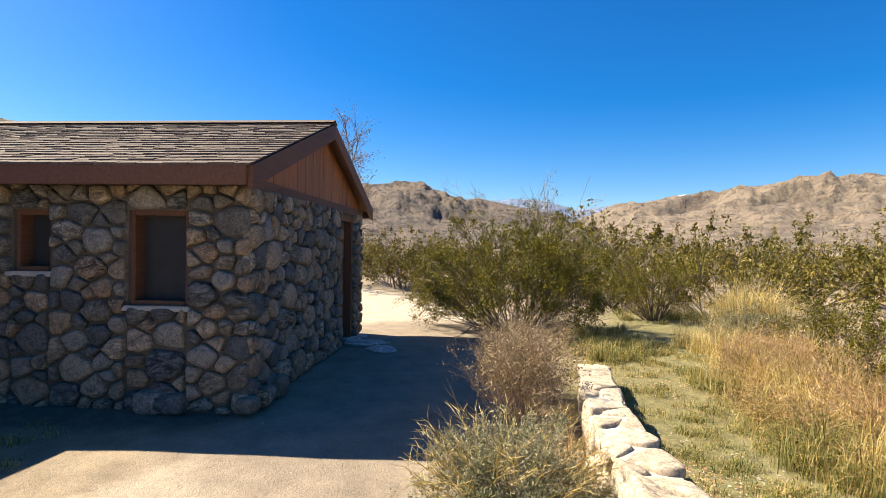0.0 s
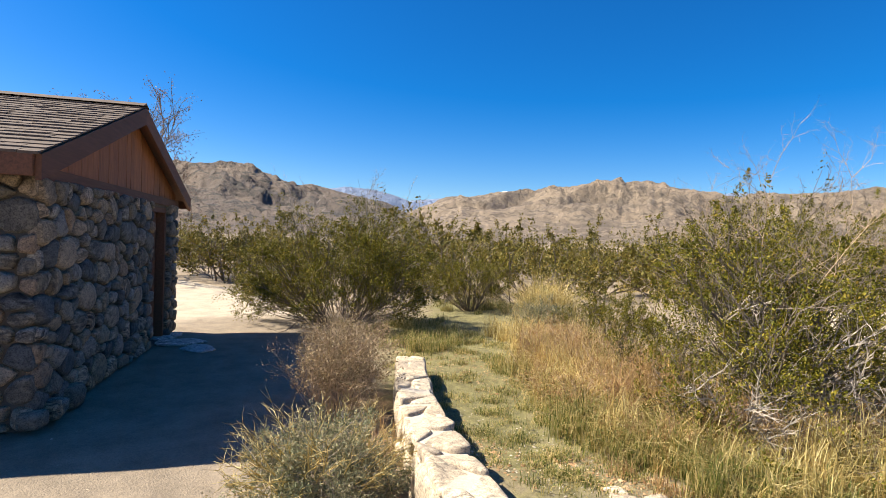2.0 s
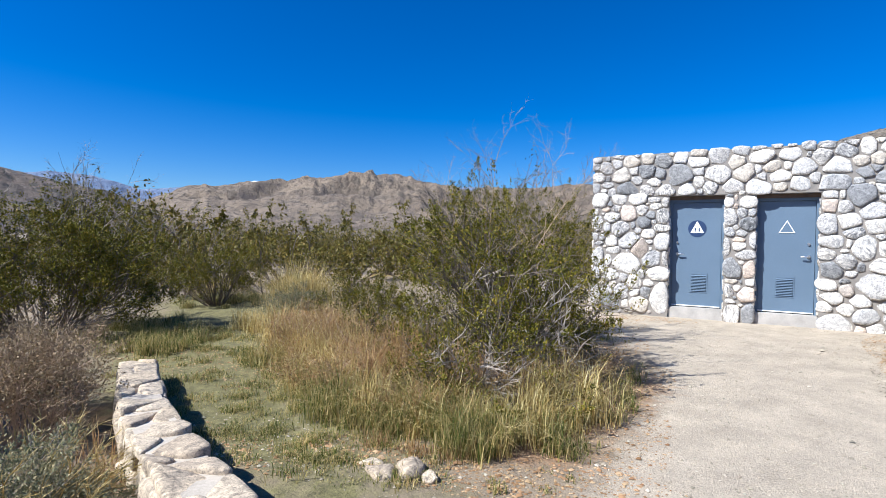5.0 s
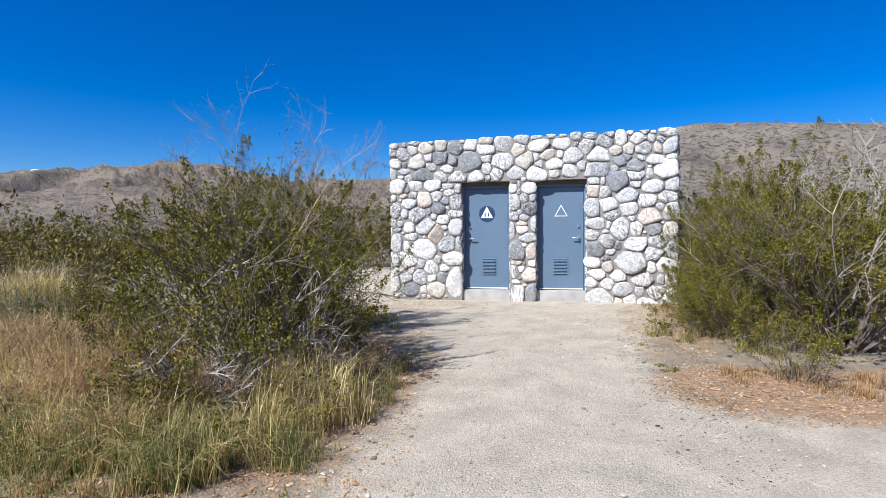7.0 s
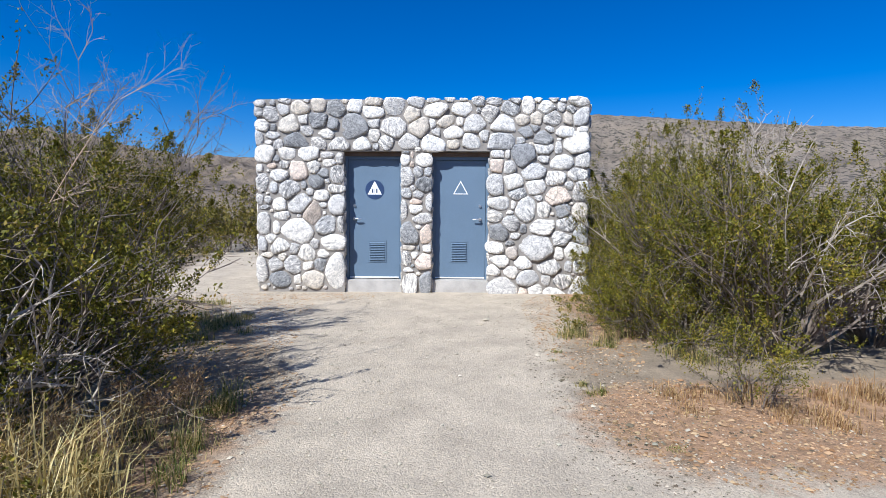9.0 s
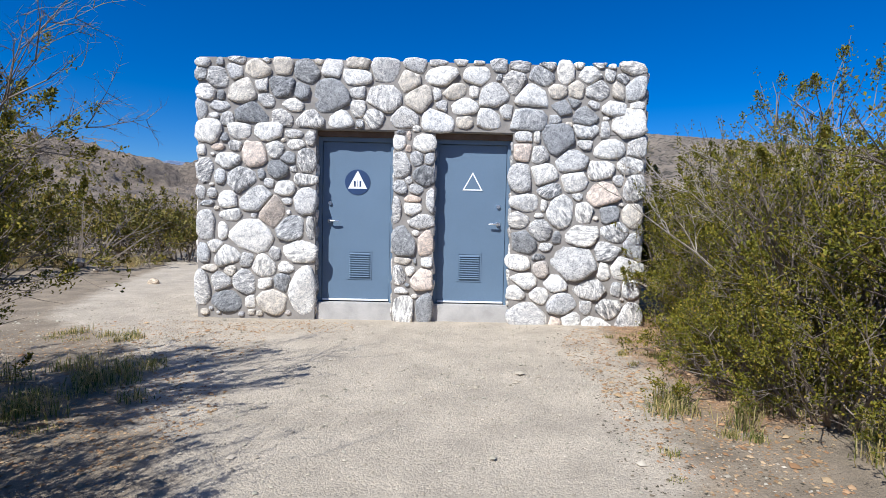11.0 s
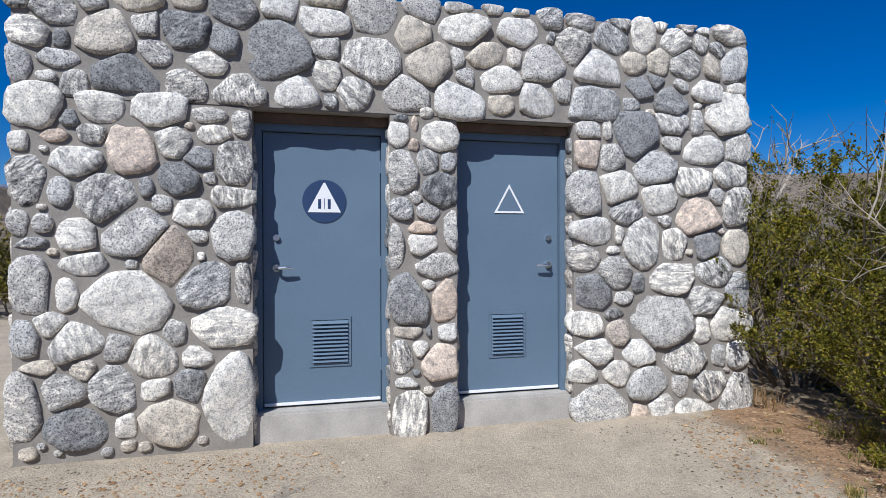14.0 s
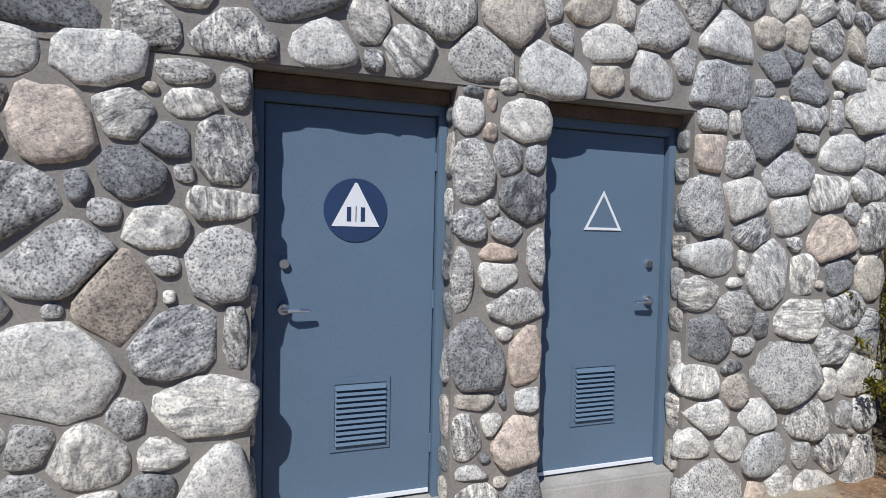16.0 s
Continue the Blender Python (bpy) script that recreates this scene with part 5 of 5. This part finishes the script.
bush("creosote_bush", "low leafy creosote bush at the sandy path edge", "bush", 18, 60, 1.25, 1.05, 28600, 0.021, M_LEAF, plume=0.15, scatter=0.034, pos=(-2.3, -5.6), r=0.012, low=0.02)
bush("creosote_bush", "low leafy creosote bush on litter beside the sandy path", "bush", 19, 50, 1.35, 1.1, 28600, 0.023, M_LEAF, plume=0.15, scatter=0.034, pos=(3.5, -1.4), r=0.012, low=0.02, base=0.3)
bush("creosote_bush", "low leafy creosote bush in shade near the restroom", "bush", 20, 50, 1.5, 1.0, 31200, 0.024, M_LEAF, plume=0.15, scatter=0.034, pos=(3.95, -0.6), r=0.012, low=0.02, base=0.3)
bush("creosote_bush", "low yellow-green creosote bush at the sandy path edge", "bush", 21, 50, 1.25, 1.05, 33800, 0.020, M_LEAF, plume=0.15, scatter=0.034, pos=(3.1, -3.25), r=0.012, low=0.02, base=0.3)
bush("creosote_bush", "tall thin creosote stems with leafy tops by the path", "bush", 22, 7, 2.75, 0.3, 6760, 0.021, M_LEAF, plume=0.15, scatter=0.034, pos=(3.35, -2.9), r=0.016, low=0.55, base=0.12, depth=2, forks=3)
bush("creosote_bush", "low dark creosote bush on litter by the path edge", "bush", 25, 60, 1.0, 1.2, 26000, 0.024, M_LEAF, plume=0.12, scatter=0.035, pos=(3.15, -2.05), r=0.011, low=0.02, base=0.3)
bush("creosote_bush", "low yellow-green creosote shoots by the path edge", "bush", 26, 40, 0.8, 1.2, 14000, 0.022, M_LEAF, plume=0.12, scatter=0.03, pos=(2.85, -2.75), r=0.009, low=0.02, base=0.3)
# sage and dry brush by the wall
bush("sage_bush", "grey-green sage with dry straw-coloured tips", "bush", 11, 110, 0.62, 1.2, 34000, 0.020, M_LEAF_SAGE, M_TWIG_PALE, pos=(-3.0, -10.38), r=0.005, low=0.12, aspect=0.4, scatter=0.02,
     extra=[("dry_top", "dry straw-coloured flower stalks", reach(R(31), 110, 0.26, 0.42, 1.0, 0.0045, depth=1), M_STRAW)])
bush("brittle_bush", "dead brown brittle bush against the stone wall", "bush", 12, 110, 0.85, 0.6, 14000, 0.02, M_LEAF_DRY, M_TWIG_BROWN, pos=(-4.5, -9.66), r=0.005, low=0.3, aspect=0.5, scatter=0.03)
bush("brittle_bush", "dead brown brittle bush against the stone wall", "bush", 13, 90, 0.85, 0.55, 10000, 0.02, M_LEAF_DRY, M_TWIG_BROWN, pos=(-5.25, -9.2), r=0.005, low=0.3, scatter=0.03)
bush("sage_bush", "grey-green sage beside tall straw grass", "bush", 14, 90, 0.72, 0.75, 15000, 0.025, M_LEAF_SAGE, M_TWIG_PALE, pos=(-6.6, -4.85), r=0.006, low=0.1, scatter=0.025)
bush("creosote_bush", CREO, "bush", 15, 46, 1.5, 0.95, 23400, 0.028, M_LEAF, plume=0.15, scatter=0.034, pos=(-9.9, -3.9), low=0.06)
bush("creosote_bush", CREO, "bush", 16, 40, 1.05, 1.0, 18200, 0.023, M_LEAF, plume=0.15, scatter=0.034, pos=(-5.0, -4.9), low=0.06)

# dead rust-coloured brush among the grass
for k, (x, y, h, n) in enumerate(((-3.5, -6.85, 0.75, 60), (-4.4, -6.3, 0.8, 60), (-2.95, -7.35, 0.55, 46), (-2.0, -7.15, 0.55, 46), (-3.9, -7.35, 0.5, 40), (-5.4, -5.7, 0.6, 40), (-1.55, -6.55, 0.5, 46), (-1.35, -5.7, 0.42, 40), (-3.2, -7.55, 0.6, 60), (-4.6, -6.75, 0.7, 60), (-2.4, -7.7, 0.5, 50), (-5.0, -6.1, 0.75, 60))):
    bush("dry_brush", "dead rust-brown brush among straw grass", "bush", 80 + k, n, h, 1.0, 2600, 0.03, M_RUST, M_TWIG_BROWN, pos=(x, y), r=0.005, low=0.2, forks=3, aspect=0.25, group="dead brush", scatter=0.03)

# three kinds of middle-distance scrub, copied over the flat
kinds = [bush("scrub_bush", "olive desert scrub bush on the open flat", "bush", 40 + k, 22, h, sp, 3000, 0.075, M_LEAF_FAR, r=0.02, low=0.02, forks=2, depth=2, base=0.5, group="desert scrub", pos=p, scatter=0.06, plume=0.25)
         for k, (h, sp, p) in enumerate(((2.0, 1.25, (-15.6, 6.4)), (1.8, 1.35, (-17.2, -6.6)), (2.2, 1.15, (-6.2, 9.6)), (1.5, 1.35, (-12.3, -3.2))))]
rp = random.Random(77)
spots = [(-8.9, 6.7), (-7.2, 8.9), (-10.8, 6.0), (-5.2, 11.0), (-12.5, 6.5), (-10.5, 8.5), (-9.4, 10.2), (-13.0, 10.5), (-3.8, 10.5), (-1.5, 13), (-13.4, 1.2), (-16.5, -1.8), (-19.5, -4.2), (-22.5, -7.2), (-14.5, -5.3), (-11.4, 2.4), (-18.5, 3.5), (-14.2, -12.6), (-17.8, -13.0)]
tries = 0
while len(spots) < 120 and tries < 4000:
    tries += 1
    wide = rp.random() < 0.22
    a, r_ = radians(rp.uniform(-112, 70) if wide else rp.uniform(-92, -14)), rp.uniform(11, 60) if wide else rp.uniform(11, 42)
    x, y = r_ * math.sin(a), r_ * math.cos(a) - 9
    if -11.5 < x < 5 and y < 5 and x > -9:
        continue
    if abs(x) < 4.5 and y < 7 or path_dist(np.array([x]), np.array([y]))[0] < 1.3 or seg_dist(np.array([x]), np.array([y]), [(-5, -12, 3.5), (-12, -12, 5)])[0] < 0:
        continue
    if seg_dist(np.array([x]), np.array([y]), [(-4.6, -7.6, 1.2), (-9.0, -5.0, 1.4), (-11.5, -2.2, 1.4)])[0] < 0:
        continue
    if all((x - a_) ** 2 + (y - b_) ** 2 > (1.6 + 0.025 * r_) ** 2 for a_, b_ in spots):
        spots.append((x, y))
for x, y in spots:
    s = rp.uniform(1.0, 1.5)
    copy_thing(rp.choice(kinds), Matrix.Translation((x, y, 0)) @ Matrix.Rotation(rp.uniform(0, 6.28), 4, 'Z') @ Matrix.Diagonal((s * rp.uniform(0.9, 1.25), s * 1.05, s, 1)))


def tree(seed, pos, h, stems, leaves, label, r=0.06, droop=0.0):
    """A thin desert tree: trunk, limbs and hanging leaves."""
    rng = R(seed)
    segs = []
    tips = []

    def go(p, d, L, rad, lev):
        for i in range(4):
            d = d + rng.normal(0, 0.13, 3) + np.array([0, 0, 0.04 if lev < 2 else -droop])
            d /= np.linalg.norm(d)
            q = p + d * L / 4
            segs.append((p, q, rad * (1 - 0.15 * i), rad * (0.85 - 0.15 * i)))
            p = q
            if lev > 1:
                tips.append((p, d))
            if lev < 3 and i > 0:
                for _ in range(2 if lev < 2 else 1):
                    e = d + rng.normal(0, 0.5, 3)
                    go(p, e / np.linalg.norm(e), L * 0.55, rad * 0.5, lev + 1)

    for k in range(stems):
        a = k * 6.28 / stems + rng.uniform(-0.4, 0.4)
        go(np.array([0.08 * math.cos(a), 0.08 * math.sin(a), -0.1]), np.array([0.3 * math.cos(a), 0.3 * math.sin(a), 0.9]), h * 0.52, r, 0)
    ob = tagged(new("tree"), label, "tree")
    part("trunk", twig_mesh("trunk", segs, 4), M_TWIG_PALE if not leaves else M_TWIG, ob)
    if leaves:
        idx = rng.integers(0, len(tips), leaves)
        P = np.array([t[0] for t in tips])[idx] + rng.normal(0, 0.09, (leaves, 3))
        part("crown", quads("crown", leaf_quads(rng, P, np.array([t[1] for t in tips])[idx], 0.07, 0.4)), M_LEAF_TREE, ob)
    ob.matrix_basis = Matrix.Translation((*pos, 0))
    return ob


tree(61, (-22.0, -10.0), 7.2, 4, 12000, "thin winter tree with brown hanging leaves behind the cabin", 0.07, 0.06)
tree(62, (9.6, 6.6), 5.0, 3, 0, "bare pale winter tree behind the bushes", 0.07)
tree(63, (11.5, -2.2), 3.9, 3, 0, "bare pale winter tree behind the bushes", 0.05)


# ---- grass, litter and pebbles ----
def blades(name, label, category, material, seed, areas, h, w=0.006, bend=0.35, clump=0.0):
    """Grass as real blades. areas: (x, y, rx, ry, count, height factor)."""
    rng = R(seed)
    out = []
    for x, y, rx, ry, n, hf in areas:
        a, r_ = rng.uniform(0, 2 * math.pi, n), np.sqrt(rng.uniform(0, 1, n))
        px, py = x + rx * r_ * np.cos(a), y + ry * r_ * np.sin(a)
        if clump:
            k = max(6, n // 85)
            ca, cr = rng.uniform(0, 2 * math.pi, k), np.sqrt(rng.uniform(0, 1, k))
            c = rng.integers(0, k, n)
            px, py = (x + rx * cr * np.cos(ca))[c] + rng.normal(0, clump, n), (y + ry * cr * np.sin(ca))[c] + rng.normal(0, clump, n)
        keep = path_dist(px, py) > -0.25
        px, py = px[keep], py[keep]
        m = len(px)
        H = h * hf * rng.uniform(0.25, 1.2, m)
        if clump:
            H = H * rng.uniform(0.35, 1.25, k)[c][keep]
        t = rng.uniform(0, 2 * math.pi, m)
        dx, dy = np.cos(t), np.sin(t)
        sx, sy = -dy * w * 0.5, dx * w * 0.5
        b = bend * rng.uniform(0.1, 1.2, m)
        z0 = ground_height(px, py) - 0.01
        P0 = np.stack([px, py, z0], 1)
        P1 = np.stack([px + dx * b * H * 0.3, py + dy * b * H * 0.3, z0 + H * 0.58], 1)
        P2 = np.stack([px + dx * b * H, py + dy * b * H, z0 + H * np.maximum(0.25, 1 - 0.42 * b)], 1)
        S = np.stack([sx, sy, 0 * sx], 1)
        out += [np.stack([P0 - S, P0 + S, P1 + S * 0.8, P1 - S * 0.8], 1), np.stack([P1 - S * 0.8, P1 + S * 0.8, P2 + S * 0.15, P2 - S * 0.15], 1)]
    ob = part(name, quads(name, np.concatenate(out)), material)
    return tagged(ob, label, category, kind="stuff")


blades("straw_grass", "tall dry straw-coloured grass", "grass", M_STRAW, 1, [(-7.1, -4.2, 0.6, 0.5, 7000, 1.3), (-5.3, -5.9, 0.7, 0.5, 3600, 0.8), (-4.3, -6.7, 0.8, 0.45, 3400, 0.8), (-3.4, -7.2, 0.8, 0.45, 3200, 0.7), (-2.6, -7.6, 0.7, 0.4, 2600, 0.6), (-1.9, -7.7, 0.6, 0.4, 2400, 0.55), (-1.3, -6.9, 0.4, 0.6, 2000, 0.7),
                                                                       (-10.5, 5.5, 2.0, 1.5, 3000, 0.6), (-8.5, 7.2, 1.5, 1.0, 1800, 0.55), (-6.6, -5.4, 0.6, 0.5, 1800, 0.5), (-12, 0, 3, 2.5, 3500, 0.5)], 0.74, 0.0065, 0.85, 0.085)
blades("rusty_grass", "rust-coloured dead brush and grass", "grass", M_RUST, 2, [(-4.4, -6.4, 0.9, 0.5, 2800, 1.05), (-3.4, -6.8, 0.8, 0.5, 3000, 1.1), (-2.7, -7.2, 0.7, 0.4, 1700, 1.0), (2.6, -5.3, 0.8, 0.5, 900, 0.25), (3.9, -5.2, 0.8, 0.5, 900, 0.4), (3.0, 0.2, 0.25, 0.5, 260, 0.4), (-2.2, -8.2, 0.6, 0.2, 400, 0.3), (-3.6, -9.75, 0.3, 0.2, 300, 0.5)], 0.62, 0.006, 0.65, 0.07)
blades("green_grass", "short green and straw grass", "grass", M_GRASS, 3, [(-3.5, -7.6, 0.7, 0.3, 2600, 1.2), (-2.7, -7.95, 0.6, 0.3, 2400, 1.2), (-1.9, -8.0, 0.6, 0.3, 2200, 1.15), (-1.3, -7.5, 0.4, 0.5, 1400, 1.0), (-4.6, -7.0, 0.7, 0.3, 1600, 0.9), (-1.15, -6.2, 0.3, 1.0, 1100, 0.7), (-4.8, -7.7, 1.6, 0.8, 9000, 0.26), (-7.2, -7.2, 1.0, 0.8, 4200, 0.9), (-8.2, -6.2, 1.2, 0.6, 2600, 0.6), (-6.4, -6.3, 1.3, 0.9, 7000, 0.28), (-3.0, -8.6, 1.4, 0.5, 6500, 0.24),
                                                                       (-10.0, -3.6, 1.2, 0.8, 2600, 1.0), (2.6, -3.5, 0.8, 0.8, 1200, 0.7), (-2.6, -0.3, 0.2, 0.12, 420, 0.3), (-2.1, -0.3, 0.25, 0.1, 420, 0.28), (-1.6, -0.25, 0.2, 0.08, 260, 0.24), (0.0, -0.2, 0.12, 0.05, 90, 0.2), (-3.2, -1.2, 0.5, 0.35, 700, 0.3), (3.2, -2.2, 0.5, 1.0, 700, 0.6), (-9.5, 8.0, 2.5, 1.2, 2600, 0.8), (-2.6, -0.9, 0.45, 0.25, 520, 0.3), (-2.2, -1.9, 0.6, 0.5, 800, 0.28), (-2.5, -3.0, 0.5, 0.6, 1200, 0.5), (2.9, -1.4, 0.4, 0.8, 700, 0.5), (-2.1, -3.0, 0.4, 0.8, 900, 0.4),
                                                                       (-13.5, -7.6, 1.5, 0.5, 1500, 0.8), (-0.3, -0.13, 0.2, 0.04, 40, 0.15), (-5.0, -13.6, 0.7, 0.5, 900, 0.2)], 0.32, 0.006, 0.9, 0.06)
blades("edge_weeds", "sparse low weeds along the path edge", "grass", M_GRASS, 4, [(1.8, -3.4, 0.5, 1.7, 1100, 0.55), (1.6, -6.3, 0.4, 1.5, 420, 0.4), (-2.9, 0.6, 0.3, 0.8, 200, 0.5), (2.4, -1.6, 0.5, 0.9, 500, 0.6), (-1.0, -8.6, 0.5, 0.6, 300, 0.6), (-3.6, 1.2, 0.8, 0.6, 160, 0.7), (2.7, -0.7, 0.4, 0.5, 160, 0.6)], 0.12, 0.006, 0.7, 0.03)


def scatter_bits(name, label, category, material, seed, areas, size, flat, quiet=False):
    """Leaf litter or pebbles lying on the soil."""
    rng = R(seed)
    out = []
    for x, y, rx, ry, n in areas:
        a, r_ = rng.uniform(0, 2 * math.pi, n), np.sqrt(rng.uniform(0, 1, n))
        px, py = x + rx * r_ * np.cos(a), y + ry * r_ * np.sin(a)
        out.append(np.stack([px, py, ground_height(px, py)], 1))
    P = np.concatenate(out)
    n = len(P)
    s = size * rng.lognormal(0, 0.45, n)
    t = rng.uniform(0, 6.283, n)
    base = np.array([(1, 0, 0), (0, 1, 0), (-1, 0, 0), (0, -1, 0), (0, 0, 1), (0, 0, -1)], float)
    v = base[None] * np.stack([s, s * rng.uniform(0.55, 1, n), s * flat], 1)[:, None]
    v += rng.normal(0, 0.12, v.shape) * s[:, None, None] * np.array([1, 1, flat])
    c, k = np.cos(t)[:, None], np.sin(t)[:, None]
    v = np.stack([v[..., 0] * c - v[..., 1] * k, v[..., 0] * k + v[..., 1] * c, v[..., 2]], -1) + P[:, None] + np.array([0, 0, 1])[None, None] * (s * flat * 0.45)[:, None, None]
    f = np.array([(0, 1, 4), (1, 2, 4), (2, 3, 4), (3, 0, 4)])
    F = (f[None] + 6 * np.arange(n)[:, None, None]).reshape(-1, 3)
    me = bpy.data.meshes.new(name)
    me.vertices.add(6 * n)
    me.vertices.foreach_set("co", v.astype(np.float32).ravel())
    me.loops.add(F.size)
    me.loops.foreach_set("vertex_index", F.astype(np.int32).ravel())
    me.polygons.add(len(F))
    me.polygons.foreach_set("loop_start", np.arange(0, F.size, 3, dtype=np.int32))
    me.update(calc_edges=True)
    return tagged(part(name, me, material), label, category, kind="stuff")


scatter_bits("pebbles", "pale gravel pebbles on the sandy path", "gravel", M_PEBBLE, 5, [(0.5, -5.5, 1.9, 3.5, 4000), (0.0, -1.8, 2.8, 1.8, 3600), (-3.4, -0.6, 1.6, 2.6, 3200), (-2.5, -8.6, 1.6, 0.5, 500), (0.4, -9.0, 1.8, 1.8, 1000), (3.0, -6.4, 1.5, 0.8, 900), (-4.2, -11.6, 1.4, 1.0, 60)], 0.0068, 0.6)
scatter_bits("leaf_litter", "brown dead leaves and twigs on the soil", "litter", M_LITTER, 6, [(2.4, -5.6, 0.9, 0.9, 2800), (4.2, -5.5, 1.2, 0.9, 1500), (-1.0, -7.3, 0.6, 1.2, 1500), (-2.0, -8.45, 0.9, 0.3, 1300), (-1.0, -5.3, 0.4, 0.9, 700), (3.0, 0.0, 0.3, 0.8, 700), (2.4, -2.0, 0.8, 1.9, 3000), (2.0, -3.5, 0.5, 1.2, 1200), (-1.7, -3.6, 0.6, 1.2, 1500), (-2.8, -1.6, 1.4, 1.4, 2200), (-1.4, -0.5, 0.8, 0.4, 500), (-5.5, -7.4, 1.6, 0.7, 1200), (-3.4, -9.0, 1.0, 0.4, 700), (-0.8, -8.3, 0.7, 0.5, 600)], 0.0085, 0.45)
scatter_bits("bark_litter", "dark bark and twig crumbs strewn along the path edge", "litter", M_BARK, 7, [(1.75, -4.6, 0.45, 2.0, 1500), (2.2, -1.6, 0.8, 1.3, 1100), (1.6, -6.6, 0.45, 1.0, 420), (-1.2, -7.0, 0.4, 1.2, 500), (-2.4, -1.8, 1.0, 1.2, 500), (-1.9, -0.35, 0.8, 0.2, 160), (2.1, -0.3, 0.8, 0.2, 160), (2.6, -5.6, 1.0, 0.8, 900)], 0.0062, 0.35)
